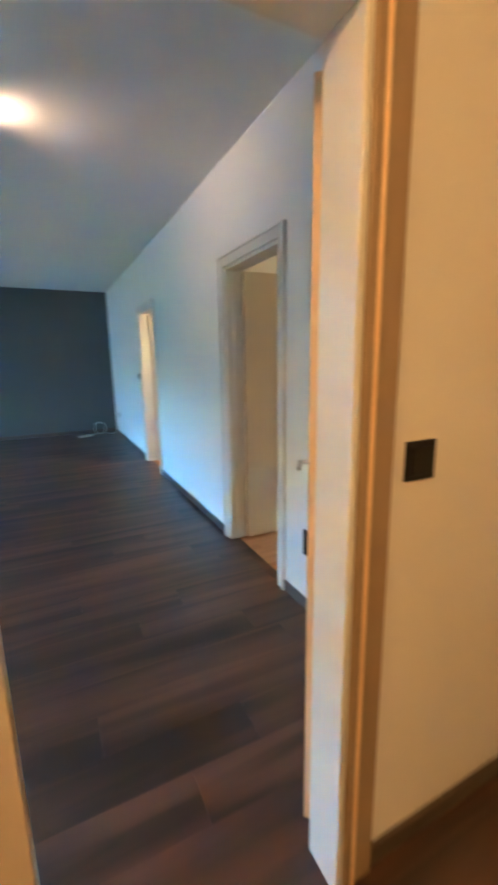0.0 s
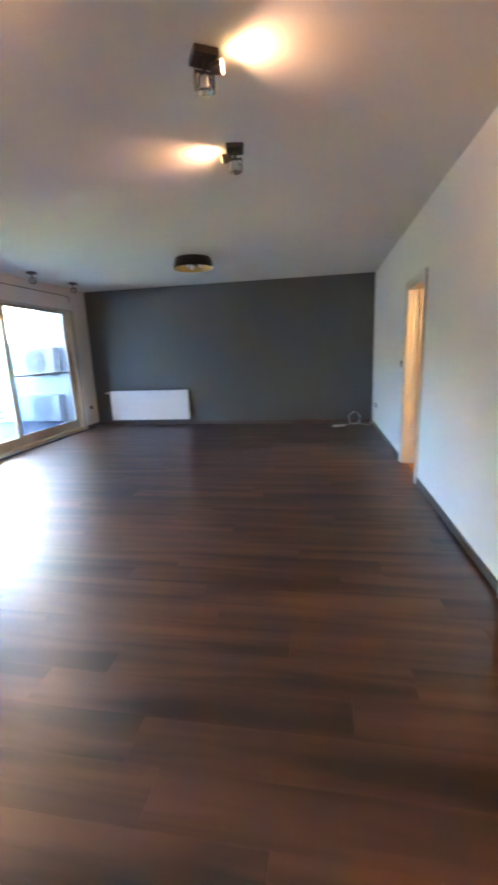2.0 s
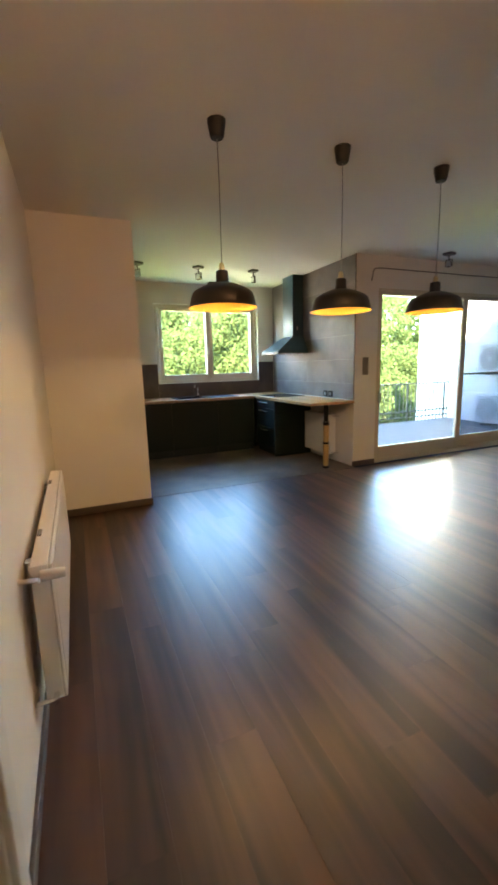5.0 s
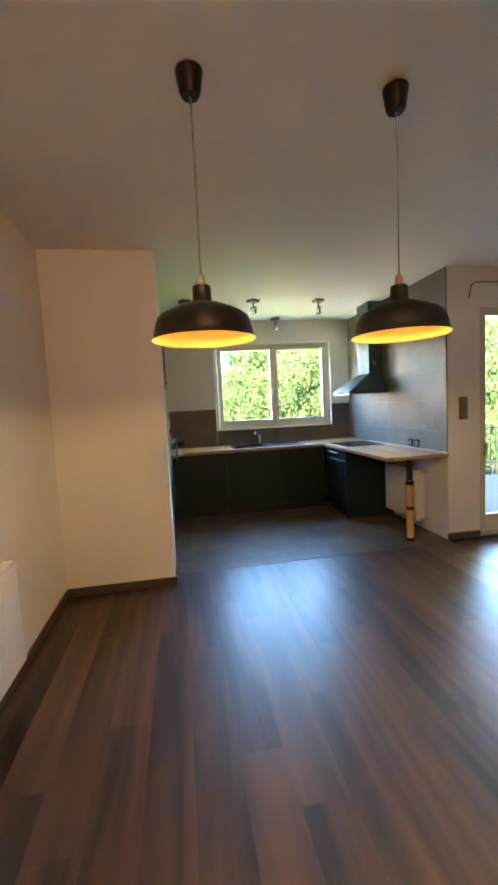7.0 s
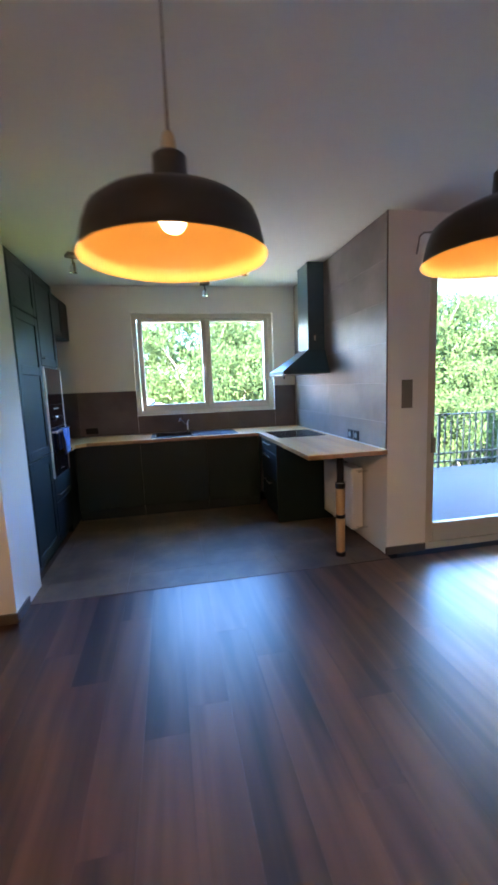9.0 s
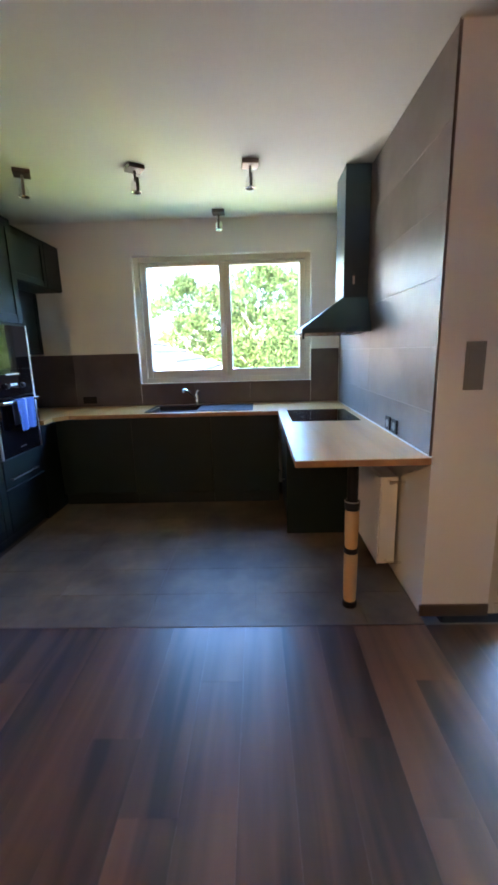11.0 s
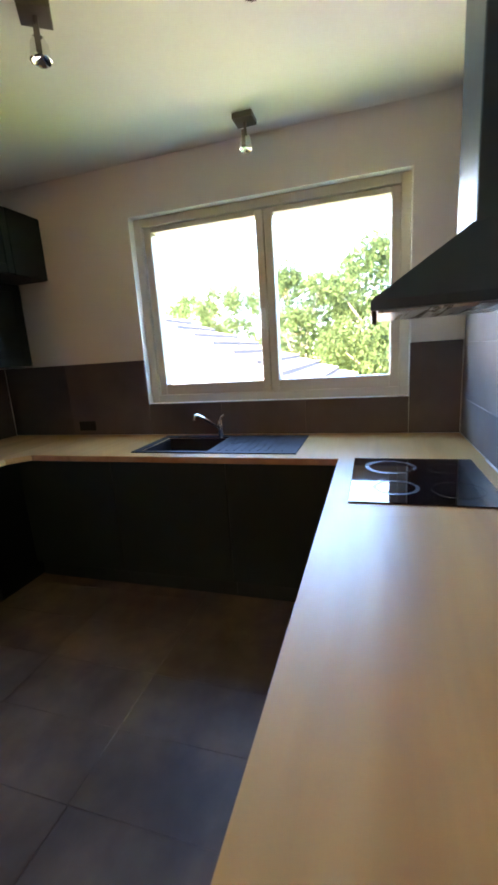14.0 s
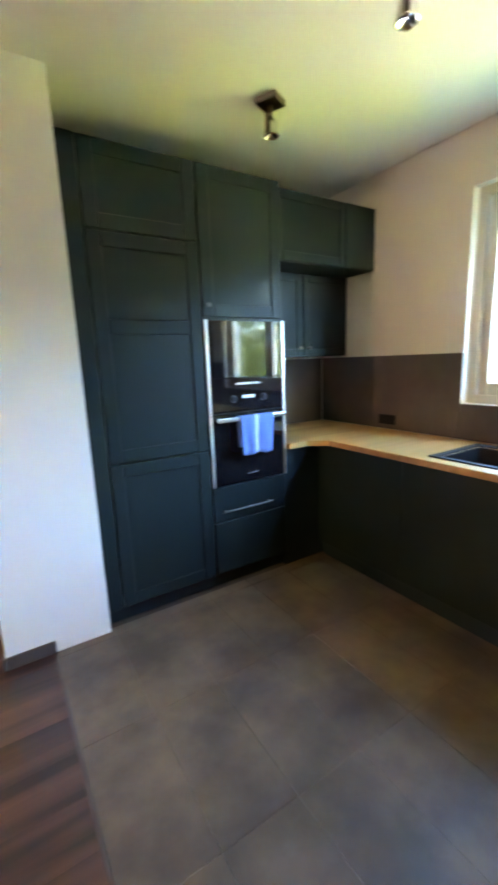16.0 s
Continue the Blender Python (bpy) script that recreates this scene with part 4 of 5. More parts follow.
for i in range(9):
    bm = B()
    y = SY0 + 0.56 + i * 0.048
    box(bm, SX0 + 0.07, SX1 - 0.05, y, y + 0.014, 0.9160, 0.9190, 0.0012)
    part_w("rib", bm, SINKM, sk)
fc = thing("faucet", "chrome kitchen mixer tap with a slanted pull-out spout", "faucet", at=(-6.80, 2.89, 0.918))
bm = B()
tube(bm, (-6.80, 2.89, 0.9181), (-6.80, 2.89, 0.925), 0.027, seg=24)
tube(bm, (-6.80, 2.89, 0.925), (-6.80, 2.89, 1.045), 0.020, 0.018, 24)
part_w("body", bm, CHROME, fc, smooth=True)
bm = B()
bar_path(bm, [(-6.795, 2.887, 0.985), (-6.75, 2.862, 1.02), (-6.68, 2.824, 1.072), (-6.635, 2.80, 1.100), (-6.618, 2.79, 1.098), (-6.610, 2.786, 1.070)], 0.012, 14)
part_w("spout", bm, CHROME, fc, smooth=True)
bm = B()
bar_path(bm, [(-6.80, 2.89, 1.04), (-6.805, 2.895, 1.058), (-6.82, 2.91, 1.07)], 0.007, 10)
part_w("lever", bm, CHROME, fc, smooth=True)

# hob
hob = thing("hob", "black ceramic glass hob with pale rings, set in the worktop", "hob", at=(-6.0, 4.06, 0.91))
bm = B()
box(bm, -6.300, -5.690, 3.795, 4.325, 0.9102, 0.9165, 0.002)
part_w("glass", bm, BGLASS, hob)
for x, y, r, w, tone in ((-6.15, 3.96, 0.100, 0.011, MARK), (-5.86, 3.97, 0.080, 0.008, MARK), (-6.14, 4.19, 0.075, 0.005, FAINT), (-5.85, 4.19, 0.092, 0.005, FAINT)):
    bm = B()
    lathe(bm, [(r - w, 0), (r + w, 0)], (x, y, 0.9168), 40)
    part_w("cooking_zone", bm, tone, hob, "pale printed cooking ring")

# hood
hd = thing("cooker_hood", "dark pyramid cooker hood with a tall chimney", "cooker hood", at=(-6.02, 4.2, 1.58))
bm = B()
x0, x1, y0, y1 = -6.32, -5.72, 3.875, YK - 0.003
lo = [(x0, y0), (x1, y0), (x1, y1), (x0, y1)]
hi = [(-6.19, 4.200), (-5.85, 4.200), (-5.85, y1), (-6.19, y1)]
rings = [[bm.verts.new((x, y, z)) for x, y in q] for q, z in ((lo, 1.580), (lo, 1.612), (hi, 1.840))]
for a, c in zip(rings, rings[1:]):
    for i in range(4):
        bm.faces.new((a[i], a[(i + 1) % 4], c[(i + 1) % 4], c[i]))
bm.faces.new(rings[0])
bm.faces.new(rings[2])
part_w("canopy", bm, HOODM, hd, "dark slate-blue enamelled canopy")
bm = B()
box(bm, -6.185, -5.855, 4.205, y1, 1.8401, H - 0.002, 0.004)
part_w("chimney", bm, HOODM, hd, "tall dark slate-blue chimney box")
bm = B()
box(bm, -6.28, -5.76, 3.90, y1 - 0.03, 1.572, 1.5795)
part_w("filter", bm, STEEL, hd, "steel grease filter")
bm = B()
box(bm, -6.31, -6.285, 3.870, 3.8745, 1.54, 1.585)
part_w("tab", bm, BLACK, hd, "small black tab below the front edge")
bm = B()
box(bm, -5.765, -5.745, 3.880, 3.895, 1.535, 1.5799, 0.003)
part_w("tab", bm, BLACK, hd, "small black tab below the front edge")
bm = B()
tube(bm, (-5.855, 4.28, 1.99), (-5.848, 4.28, 1.99), 0.012)
box(bm, -5.8545, -5.850, 4.272, 4.288, 1.93, 2.0, 0.002)
part_w("latch", bm, STEEL, hd, "small bright latch")


# ---------------------------------------------------------------- radiators
def radiator(x0, x1, y_wall, face, z0, z1, label, depth=0.10, gap=0.03, fluted=True):
    """A panel radiator along x on a wall at y_wall, facing +y (face 1) or -y (face -1)."""
    r = thing("radiator", label, "radiator", "panel radiators", at=((x0 + x1) / 2, y_wall, z0))
    back, front = y_wall + face * gap, y_wall + face * (gap + depth)

    def bx(b, xa, xb, ya, yb, za, zb, bev=0.0):
        box(b, xa, xb, min(ya, yb), max(ya, yb), za, zb, bev)

    b = B()
    bx(b, x0, x1, front - face * 0.012, front, z0, z1, 0.004)
    part_w("front_panel", b, RADM, r)
    b = B()
    bx(b, x0, x1, back, back + face * 0.012, z0, z1, 0.004)
    part_w("back_panel", b, RADM, r)
    if fluted:
        b = B()
        n = int((x1 - x0) / 0.034)
        for i in range(n):
            xx = x0 + 0.02 + (x1 - x0 - 0.04) * (i + 0.5) / n
            bx(b, xx - 0.008, xx + 0.008, front - face * 0.001, front + face * 0.004, z0 + 0.03, z1 - 0.03, 0.002)
        tagged(part_w("flute", b, RADM, r, "shallow vertical flutes"), kind="stuff")
    for xa, xb in ((x0 - 0.002, x0 + 0.004), (x1 - 0.004, x1 + 0.002)):
        b = B()
        bx(b, xa, xb, back + face * 0.001, front - face * 0.0125, z0 + 0.005, z1 + 0.002, 0.001)
        part_w("side_cover", b, RADM, r)
    b = B()
    bx(b, x0 + 0.003, x1 - 0.003, back + face * 0.002, front - face * 0.0135, z1 - 0.006, z1 + 0.003, 0.002)
    part_w("top_cover", b, RADM, r)
    for xa in (x0 + 0.32, x1 - 0.32):
        b = B()
        bx(b, xa - 0.035, xa + 0.035, back + face * 0.006, front - face * 0.05, z1 + 0.0032, z1 + 0.009, 0.002)
        part_w("hanger_slot", b, PLATE, r, "dark slot for the wall hanger")
    for xa in (x0 + 0.18, x1 - 0.18):
        b = B()
        bx(b, xa - 0.02, xa + 0.02, y_wall, back, z0 + 0.1, z1 - 0.05)
        part_w("bracket", b, RADM, r)
    return r, back, front


def valve(parent, x, y, z, d, y_wall):
    b = B()
    tube(b, (x, y, z), (x + d * 0.045, y, z), 0.011)
    tube(b, (x + d * 0.030, y, z), (x + d * 0.030, y_wall, z), 0.009)
    part_w("pipe", b, CHROME, parent, "chrome feed pipe", smooth=True)


r1, bk, fr = radiator(-4.157, -2.456, YN, -1, 0.125, 0.728, "wide white panel radiator on the slate grey wall")
valve(r1, -4.157, (bk + fr) / 2, 0.70, -1, YN)
bm = B()
lathe(bm, [(0.0, 0.0), (0.016, 0.0), (0.020, 0.02), (0.018, 0.055), (0.0, 0.058)], seg=20)
bmesh.ops.rotate(bm, verts=bm.verts, matrix=Matrix.Rotation(radians(-90), 3, "Y"))
bmesh.ops.translate(bm, verts=bm.verts, vec=(-4.20, fr + 0.01, 0.70))
part_w("thermostat", bm, WHITEP, r1, "white thermostat head", smooth=True)

r2, bk, fr = radiator(-3.10, -1.60, YS, 1, 0.19, 0.735, "white panel radiator on the wall beside the hall door", depth=0.072, gap=0.035)
valve(r2, -1.60, (bk + fr) / 2, 0.215, 1, YS)
valve(r2, -1.60, (bk + fr) / 2, 0.70, 1, YS)
bm = B()
tube(bm, (-1.565, fr - 0.035, 0.712), (-1.565, fr + 0.045, 0.712), 0.021, 0.018, 20)
part_w("thermostat", bm, WHITEP, r2, "white thermostat head", smooth=True)

r3, bk, fr = radiator(-5.60, -4.925, YK + 0.012, -1, 0.11, 0.685, "small white radiator under the breakfast bar", depth=0.11, gap=0.035)
valve(r3, -4.925, (bk + fr) / 2, 0.135, 1, YK + 0.012)
valve(r3, -4.925, (bk + fr) / 2, 0.665, 1, YK + 0.012)


# ---------------------------------------------------------------- lamps
def pendant(x, y, rim):
    p = thing("pendant_lamp", "matte black dome pendant lamp with a gold inside", "lamp", "row of pendant lamps", at=(x, y, H))
    b = B()
    lathe(b, [(0.0, 0.0), (0.052, 0.0), (0.052, -0.01), (0.040, -0.082), (0.034, -0.092), (0.0, -0.094)], (x, y, H), 28)
    part_w("ceiling_cup", b, BLACK, p, "black plastic ceiling cup", smooth=True)
    b = B()
    bar_path(b, [(x, y, H - 0.09), (x + 0.004, y + 0.002, 2.45), (x + 0.001, y, rim + 0.243)], 0.0035, 8)
    part_w("cable", b, PLATE, p, "thin grey cable", smooth=True)
    b = B()
    lathe(b, [(0.0, 0.052), (0.010, 0.050), (0.014, 0.042), (0.016, 0.03), (0.018, 0.0)], (x, y, rim + 0.206), 20)
    part_w("socket", b, BRASS, p, "brass lamp socket", smooth=True)
    b = B()
    prof = [(0.030, 0.212), (0.036, 0.207), (0.038, 0.152), (0.047, 0.141), (0.082, 0.135), (0.125, 0.117), (0.160, 0.100), (0.180, 0.084), (0.190, 0.058), (0.197, 0.028), (0.200, 0.010), (0.207, 0.0)]
    lathe(b, prof, (x, y, rim), 48)
    shade = part_w("shade", b, SHADE, p, "matte black dome", smooth=True)
    b = B()
    lathe(b, [(r - 0.003, z - 0.002) for r, z in prof[3:-1]] + [(0.2045, 0.0), (0.2065, -0.001)], (x, y, rim), 48)
    part_w("lining", b, GOLD, shade, "gold painted inside", smooth=True)
    b = B()
    bmesh.ops.create_uvsphere(b, u_segments=20, v_segments=14, radius=0.030, matrix=Matrix.Translation((x, y, rim + 0.083)))
    part_w("bulb", b, BULB, p, "warm glowing bulb", smooth=True)
    lamp("pendant_glow", "POINT", PEND, (1.0, 0.64, 0.34), pose(x, y, rim + 0.040), radius=0.03)
    lamp("pendant_light", "SPOT", PEND * 21, (1.0, 0.66, 0.34), pose(x, y, rim + 0.034), cone=172, blend=0.08, radius=0.03)
    return p


PEND = 0.0055
for x, y, rim in ((-2.497, 1.852, 1.755), (-2.497, 2.700, 1.755), (-2.486, 3.542, 1.772)):
    pendant(x, y, rim)


def ceiling_spot(x, y, turn, lit=None, power=0.0, drop=0.17, cone=122):
    """A square plate with a jointed arm and two small glass heads; lit: the way in which the upper one shines."""
    p = thing("ceiling_spot", "lit nickel ceiling spot with two glass heads" if lit else "unlit nickel ceiling spot with a glass head", "lamp", "ceiling spots", at=(x, y, H))
    m = Matrix.Translation((x, y, H)) @ Matrix.Rotation(radians(turn), 4, "Z")

    def put(nm, b, mat, label="", smooth=False):
        bmesh.ops.transform(b, matrix=m, verts=b.verts)
        return part_w(nm, b, mat, p, label, smooth)

    b = B()
    box(b, -0.057, 0.057, -0.057, 0.057, -0.030, -0.0005, 0.003)
    put("plate", b, NICKEL, "square nickel plate")
    b = B()
    tube(b, (0, 0, -0.030), (0, 0, -drop + 0.07), 0.009)
    tube(b, (-0.044, 0, -drop + 0.08), (0.044, 0, -drop + 0.08), 0.006)
    put("stem", b, NICKEL, "", True)
    for sx in (-0.044, 0.044):
        b = B()
        box(b, sx - 0.003, sx + 0.003, -0.010, 0.010, -drop + 0.002, -drop + 0.085, 0.001)
        put("bracket", b, NICKEL)
    b = B()
    lathe(b, [(0.0, 0.074), (0.022, 0.072), (0.033, 0.050), (0.036, 0.012), (0.040, 0.0), (0.035, -0.002), (0.030, 0.006), (0.0, 0.016)], (0, 0, -drop), 20)
    put("head", b, CHROME, "chrome lamp head", True)
    if lit:
        d = Vector(lit).normalized()
        e = Vector((x, y, H - 0.066)) + d * 0.03
        b = B()
        tube(b, e, e + d * 0.055, 0.020, 0.030, 18)
        part_w("lit_head", b, NICKEL, p, "tilted lamp head that is switched on", True)
        b = B()
        tube(b, e + d * 0.0552, e + d * 0.058, 0.026, seg=18)
        part_w("bulb", b, BULB, p, "glowing lamp face", True)
        lamp("spot_light", "SPOT", power, PEACH, look(e + d * 0.062, e + d * 1.0), cone=cone, radius=0.02)
    return p


SPOTW = 0.17
ceiling_spot(-0.334, 2.755, 30, (1, 0.08, 0.07), SPOTW, 0.155)
ceiling_spot(-0.363, 3.627, 10, (-1, 0.20, 0.07), SPOTW, 0.155)
ceiling_spot(-0.325, 2.02, 20, (-1, -0.30, -0.15), SPOTW * 3.4, 0.155, 150)
for x, y, a in ((-5.775, 1.875, 25), (-5.77, 2.69, 35), (-5.77, 3.512, 5), (-6.755, 3.197, 0), (-4.19, 5.57, 10), (-4.15, 6.64, 15), (-4.13, 7.70, 5)):
    ceiling_spot(x, y, a)

# drum lamp
dl = thing("ceiling_lamp", "black drum ceiling lamp with a gold inside, unlit", "lamp", at=(-1.55, 6.55, H))
bm = B()
lathe(bm, [(0.0, -0.012), (0.235, -0.012), (0.245, -0.02), (0.278, -0.145), (0.280, -0.150)], (-1.55, 6.55, H), 48)
drum = part_w("shade", bm, SHADE, dl, "matte black drum", smooth=True)
bm = B()
lathe(bm, [(0.205, -0.020), (0.236, -0.020), (0.274, -0.145), (0.2795, -0.1508)], (-1.55, 6.55, H), 48)
part_w("lining", bm, GOLD, drum, "gold inside", smooth=True)
bm = B()
tube(bm, (-1.55, 6.55, H - 0.012), (-1.55, 6.55, H - 0.0005), 0.09, seg=28)
part_w("ceiling_rose", bm, BLACK, dl, smooth=True)
bm = B()
tube(bm, (-1.55, 6.55, H - 0.085), (-1.55, 6.55, H - 0.0205), 0.150, seg=40)
part_w("inner_plate", bm, BLACK, dl, "dark plate inside the drum")
for k in range(3):
    a = k * 2.094
    bm = B()
    tube(bm, (-1.55 + 0.08 * math.cos(a), 6.55 + 0.08 * math.sin(a), H - 0.0855), (-1.55 + 0.11 * math.cos(a), 6.55 + 0.11 * math.sin(a), H - 0.135), 0.018, 0.028, 14)
    part_w("bulb", bm, WHITEP, dl, "white unlit bulb", smooth=True)

# lamps of the hall and of the lit side room, and one added in the small room
def globe(x, y, power, label, tone=WARM):
    g = thing("ceiling_lamp", label, "lamp", at=(x, y, H))
    b = B()
    bmesh.ops.create_uvsphere(b, u_segments=24, v_segments=16, radius=0.11, matrix=Matrix.Translation((x, y, H - 0.14)))
    part_w("globe", b, OPAL, g, "glowing glass globe", smooth=True)
    b = B()
    tube(b, (x, y, H - 0.05), (x, y, H - 0.0005), 0.06, seg=24)
    part_w("base", b, WHITEP, g, smooth=True)
    lamp("room_light", "POINT", power, tone, pose(x, y, H - 0.30), radius=0.1)


globe(-0.75, -0.55, 0.30, "glowing globe lamp on the hall ceiling", HALLW)
# Added lamp: lifts the dim small room, where no source is known.
globe(2.6, 2.4, 0.09, "added unseen globe lamp that brightens the small room")
globe(2.6, 4.75, 0.65, "glowing globe lamp on the side room ceiling")


# ---------------------------------------------------------------- switches, sockets, small things
def plate_x(name, x, d, y, z, wy, wz, mat, label, cat, round_hole=False):
    p = thing(name, label, cat, at=(x, y, z))
    b = B()
    box(b, min(x, x + d * 0.009), max(x, x + d * 0.009), y - wy / 2, y + wy / 2, z - wz / 2, z + wz / 2, 0.002)
    part_w("plate", b, mat, p)
    b = B()
    if round_hole:
        tube(b, (x + d * 0.009, y, z), (x + d * 0.0105, y, z), min(wy, wz) * 0.30, seg=24)
        part_w("socket_face", b, BLACK, p, smooth=True)
    else:
        box(b, min(x + d * 0.009, x + d * 0.013), max(x + d * 0.009, x + d * 0.013), y - wy * 0.36, y + wy * 0.36, z - wz * 0.36, z + wz * 0.36, 0.0015)
        part_w("rocker", b, mat, p)
    return p


plate_x("shutter_switch", XW, 1, 4.577, 1.358, 0.095, 0.23, PLATE, "tall grey shutter control plate on the white wall", "switch")
plate_x("socket", XW, 1, 8.52, 0.42, 0.08, 0.08, BLACK, "black wall socket beside the balcony window", "socket", True)
plate_x("socket", XE, -1, 8.21, 0.405, 0.08, 0.08, BLACK, "black wall socket near the slate grey wall", "socket", True)
plate_x("socket", XE, -1, 1.72, 0.41, 0.08, 0.15, BLACK, "black double socket low on the white wall", "socket", True)
plate_x("light_switch", XE, -1, 6.015, 1.21, 0.08, 0.08, BLACK, "black light switch beside the lit doorway", "switch")
plate_x("socket", XK + 0.011, 1, 1.70, 0.985, 0.15, 0.075, BLACK, "dark double socket on the brown splashback", "socket", True)
sw = thing("light_switch", "square dark light switch on the hall wall", "switch", at=(0.77, 0.635, 1.182))
bm = B()
box(bm, 0.722, 0.818, 0.626, 0.635, 1.134, 1.231, 0.002)
part_w("plate", bm, BLACK, sw)
bm = B()
box(bm, 0.735, 0.805, 0.622, 0.626, 1.148, 1.217, 0.0015)
part_w("rocker", bm, BLACK, sw)
ts = thing("socket", "black double socket on the grey tiles above the worktop", "socket", at=(-5.15, YK, 0.97))
for x in (-5.215, -5.085):
    bm = B()
    box(bm, x - 0.045, x + 0.045, YK - 0.014, YK - 0.001, 0.925, 1.015, 0.003)
    pl = part_w("plate", bm, BLACK, ts)
    bm = B()
    tube(bm, (x, YK - 0.014, 0.97), (x, YK - 0.016, 0.97), 0.026, seg=20)
    part_w("socket_face", bm, PLATE, pl, smooth=True)

# curtain wire over the balcony window
cw = thing("curtain_rod", "thin bent grey curtain rod above the balcony window", "curtain rod", at=(XW, 6.4, 2.59))
bm = B()
bar_path(bm, [(-4.552, 4.640, 2.44), (-4.530, 4.640, 2.50), (-4.525, 4.645, 2.56), (-4.525, 4.680, 2.590), (-4.525, 4.78, 2.598), (-4.525, 6.4, 2.594), (-4.525, 8.05, 2.60), (-4.525, 8.14, 2.592), (-4.53, 8.17, 2.56), (-4.552, 8.17, 2.50)], 0.007, 8)
part_w("rod", bm, PLATE, cw, smooth=True)
for y in (5.4, 7.2):
    bm = B()
    tube(bm, (XW, y, 2.594), (-4.525, y, 2.594), 0.005)
    part_w("bracket", bm, PLATE, cw)

# extension lead on the floor
ex = thing("power_strip", "white power strip with a coiled cable on the floor", "power strip", at=(0.56, 8.30, 0))
m = Matrix.Translation((0.565, 8.31, 0)) @ Matrix.Rotation(radians(22), 4, "Z")
bm = B()
box(bm, -0.13, 0.13, -0.027, 0.027, 0.0005, 0.040, 0.006, 2)
bmesh.ops.transform(bm, matrix=m, verts=bm.verts)
part_w("body", bm, WHITEP, ex)
for k in range(4):
    bm = B()
    tube(bm, (-0.09 + k * 0.06, 0, 0.040), (-0.09 + k * 0.06, 0, 0.0415), 0.019, seg=18)
    bmesh.ops.transform(bm, matrix=m, verts=bm.verts)
    part_w("outlet", bm, PLATE, ex)
bm = B()
pts = [(0.69, 8.36, 0.02)]
for k in range(40):
    a = -2.2 + k * 0.33
    pts.append((0.86 + 0.105 * math.cos(a), 8.50 + 0.02 * math.sin(a * 0.5) + 0.0015 * k, 0.125 + 0.115 * math.sin(a)))
pts += [(0.95, 8.50, 0.03), (1.05, 8.45, 0.006), (1.13, 8.36, 0.02), (1.185, 8.25, 0.20), (1.195, 8.215, 0.38)]
bar_path(bm, [(x, y, max(z, 0.006)) for x, y, z in pts], 0.005, 7)
part_w("cable", bm, WHITEP, ex, "coiled white cable", smooth=True)

# ---------------------------------------------------------------- pieces: boards and tiles
piece_cache = {}


def piece(name, sx, sy, sz, mat, parent, place, bevel, flip=None):
    """A bevelled board or tile, sharing its mesh with pieces of the same size."""
    key = (name, round(sx, 3), round(sy, 3), round(sz, 3), mat.name)
    if key not in piece_cache:
        b = bevel
        v = [(0, 0, 0), (sx, 0, 0), (sx, sy, 0), (0, sy, 0), (0, 0, sz - b), (sx, 0, sz - b), (sx, sy, sz - b), (0, sy, sz - b),
             (b, b, sz), (sx - b, b, sz), (sx - b, sy - b, sz), (b, sy - b, sz)]
        f = [(0, 1, 5, 4), (1, 2, 6, 5), (2, 3, 7, 6), (3, 0, 4, 7), (4, 5, 9, 8), (5, 6, 10, 9), (6, 7, 11, 10), (7, 4, 8, 11), (8, 9, 10, 11)]
        me = bpy.data.meshes.new(name)
        me.from_pydata(v, [], f)
        me.materials.append(mat)
        piece_cache[key] = me
    ob = new(name, piece_cache[key])
    ob.parent = parent
    ob.matrix_basis = place if isinstance(place, Matrix) else Matrix.Translation(place)
    return ob


def boards(parent, name, mat, x0, x1, y0, y1, width, length, seed, gap=0.0003, bevel=0.0002, z=-0.012):
    rnd = random.Random(seed)
    y, row = y0, 0
    while y < y1 - 0.01:
        w = min(width, y1 - y)
        x = x1
        first = length * (0.25, 0.65, 0.45, 0.85, 0.15)[row % 5]
        n = 0
        while x > x0 + 0.005:
            ln = first if n == 0 else length
            ln = min(ln, x - x0)
            piece(name, ln - gap, w - gap, 0.012, mat, parent, (x - ln, y, z), bevel)
            x -= ln
            n += 1
        y += width
        row += 1


boards(floor, "plank", LAMINATE, -4.478, XE, YS, YN, 0.193, 1.38, 1)
boards(floor, "plank", LAMINATE, -1.6, 2.2, -1.75, 0.735, 0.193, 1.38, 2)
boards(floor_side, "plank", PARQUET, 1.275, 2.7, 1.7, 3.3, 0.12, 0.55, 3, z=-0.0115)
boards(floor_side, "plank", PARQUET, 1.275, 2.7, 4.8, 6.2, 0.12, 0.55, 4, z=-0.0115)

for ya, yb in ((2.052, 2.788), (5.047, 5.763)):
    piece("plank", 0.0635, yb - ya, 0.012, LAMINATE, floor, (XE + 0.0005, ya, -0.012), 0.0006)

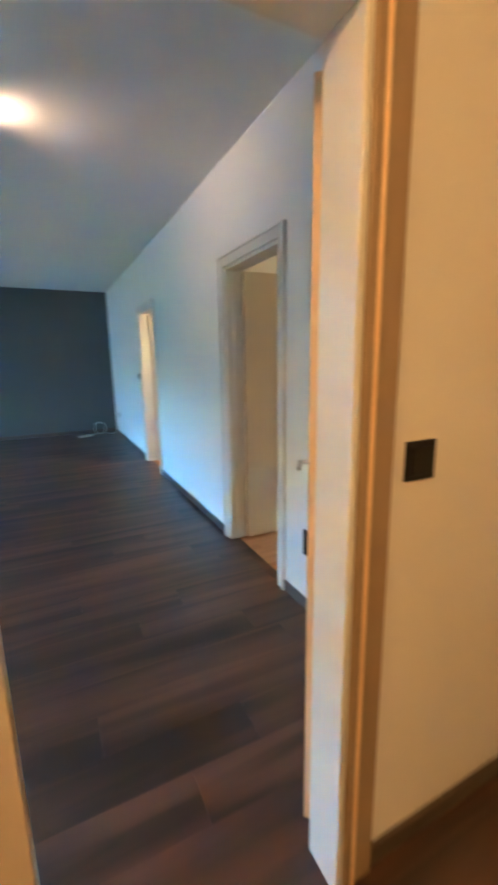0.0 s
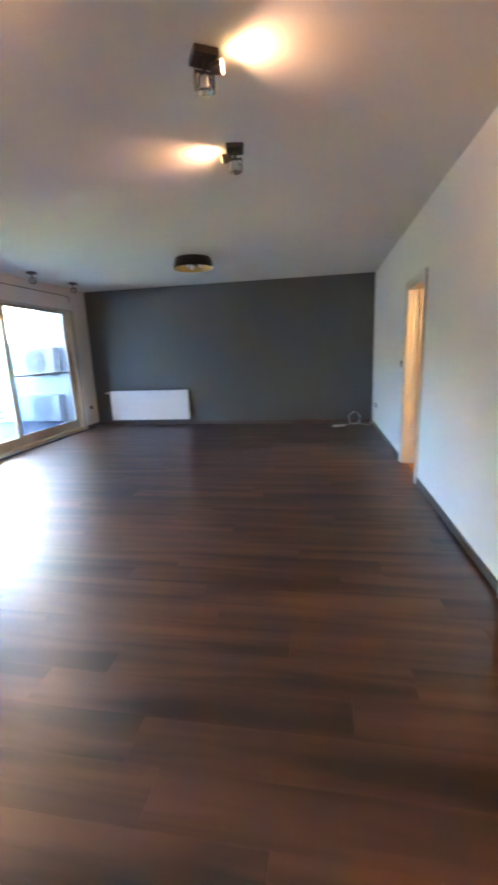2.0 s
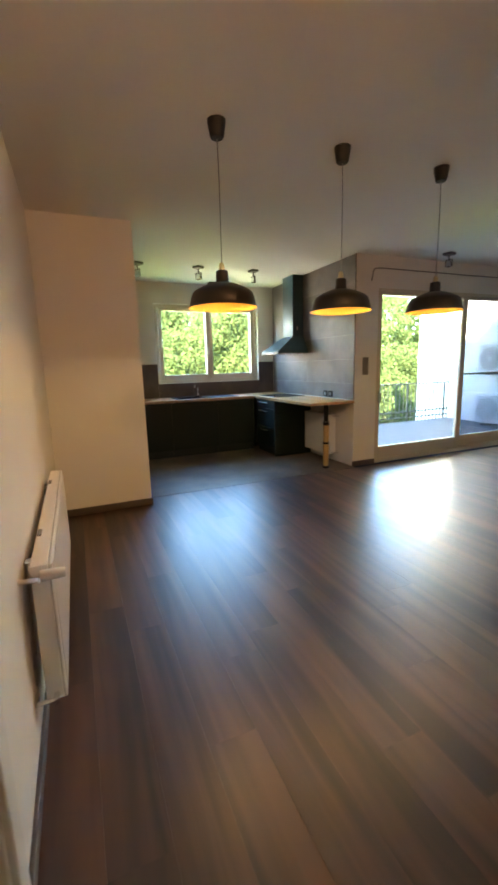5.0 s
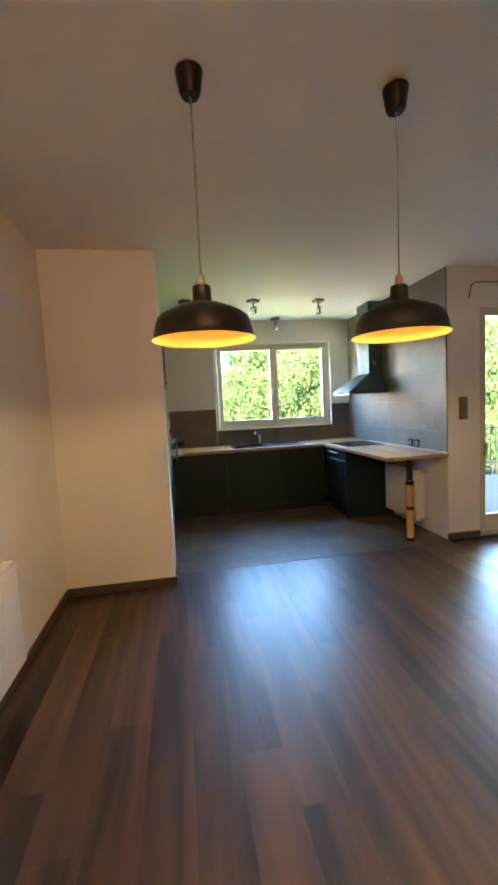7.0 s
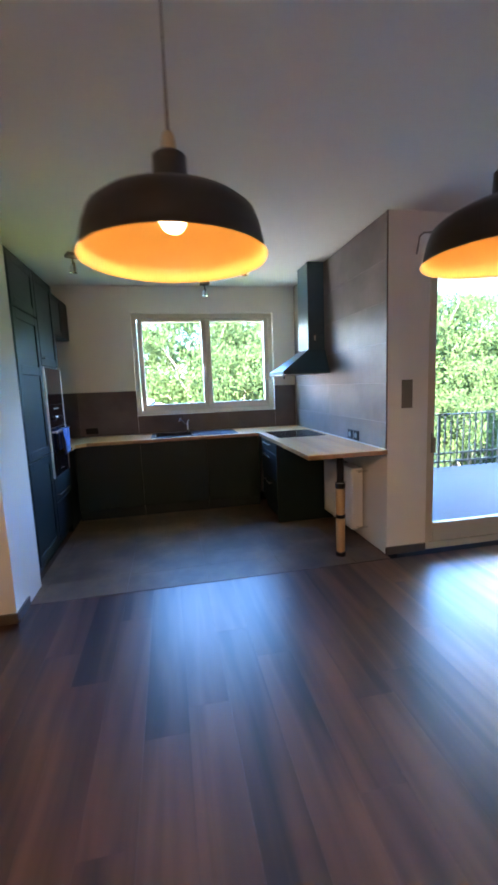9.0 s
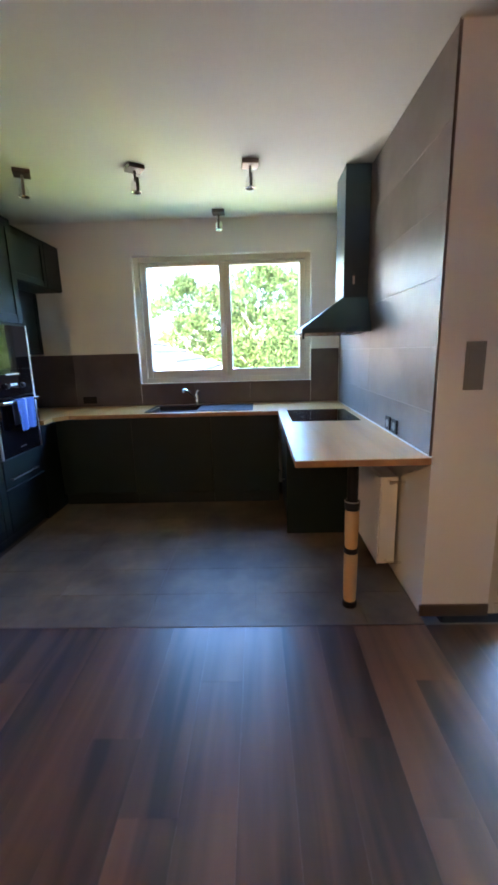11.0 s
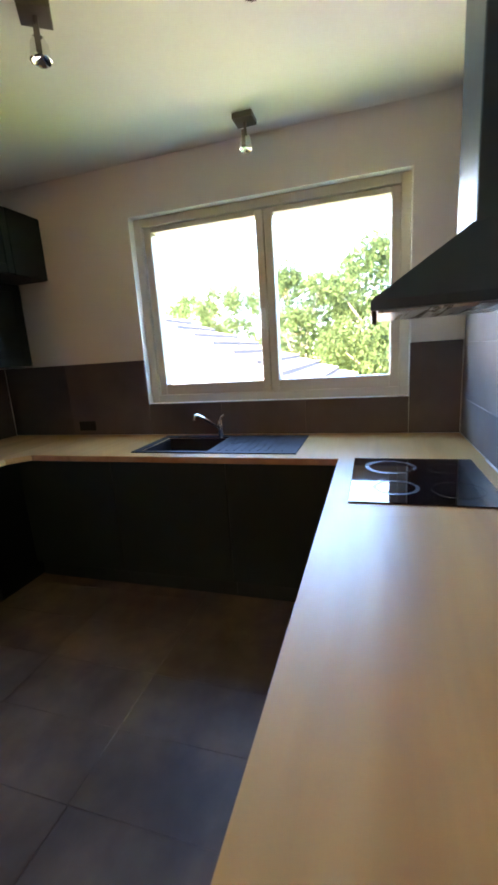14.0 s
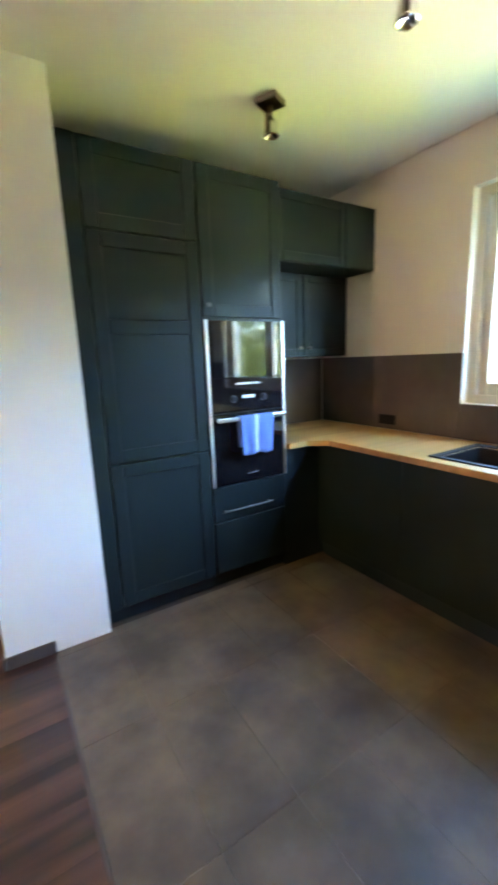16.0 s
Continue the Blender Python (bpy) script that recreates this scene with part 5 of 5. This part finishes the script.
x = -4.494
while x > -6.42:
    for y0, y1 in ((1.58, 1.665), (1.665, 2.275), (2.275, 2.885), (2.885, 3.490), (3.490, 4.10), (4.10, YK + 0.01)):
        piece("tile", 0.2966, y1 - y0 - 0.0016, 0.010, TILE, floor_kitchen, (x - 0.2966, y0, -0.010), 0.0004)
    x -= 0.298

# tiles on the hob wall, standing on the worktop
tw_n = [o for o in bpy.data.objects if o.name == "wall_kitchen_north"][0]
turn_n = Matrix.Rotation(radians(90), 4, "X")
z0s = (0.912, 1.134, 1.454, 1.774, 2.094, 2.414)
z1s = (1.131, 1.451, 1.771, 2.091, 2.411, 2.758)
for z0, z1 in zip(z0s, z1s):
    for xa, xb in ((-6.95, -5.7622), (-5.7608, -4.562)):
        piece("tile", xb - xa, z1 - z0, 0.010, TAUPE, tw_n, Matrix.Translation((xa, YK + 0.0115, z0)) @ turn_n, 0.001)
bm = B()
box(bm, -4.5615, -4.5560, YK - 0.004, YK + 0.002, 0.912, H - 0.002)
structure("tile_trim", bm, SKIRT, "slim dark corner trim along the tile edge", "trim")
bm = B()
box(bm, -6.955, -4.57, YK + 0.0035, YK + 0.0118, 0.912, 2.757)
structure("tile_grout", bm, WGROUT, "pale grout behind the wall tiles", "trim")

# brown splashback tiles round the window
tw_w = [o for o in bpy.data.objects if o.name == "wall_kitchen_west"][0]
turn_w = Matrix.Rotation(radians(90), 4, "Z") @ Matrix.Rotation(radians(90), 4, "X")
for ya, yb, zt in ((0.965, 1.562, 1.468), (1.5627, 2.270, 1.468), (2.273, 2.85, 1.143), (2.8507, 3.45, 1.143), (3.4507, 4.097, 1.143), (4.100, 4.392, 1.468)):
    piece("tile", yb - ya, zt - 0.912, 0.010, BROWN, tw_w, Matrix.Translation((XK + 0.0003, ya, 0.912)) @ turn_w, 0.001)
tw_s = [o for o in bpy.data.objects if o.name == "wall_kitchen_south"][0]
turn_s = Matrix.Rotation(radians(180), 4, "Z") @ Matrix.Rotation(radians(90), 4, "X")
piece("tile", 0.90, 0.556, 0.010, BROWN, tw_s, Matrix.Translation((-6.036, YB + 0.0003, 0.912)) @ turn_s, 0.001)
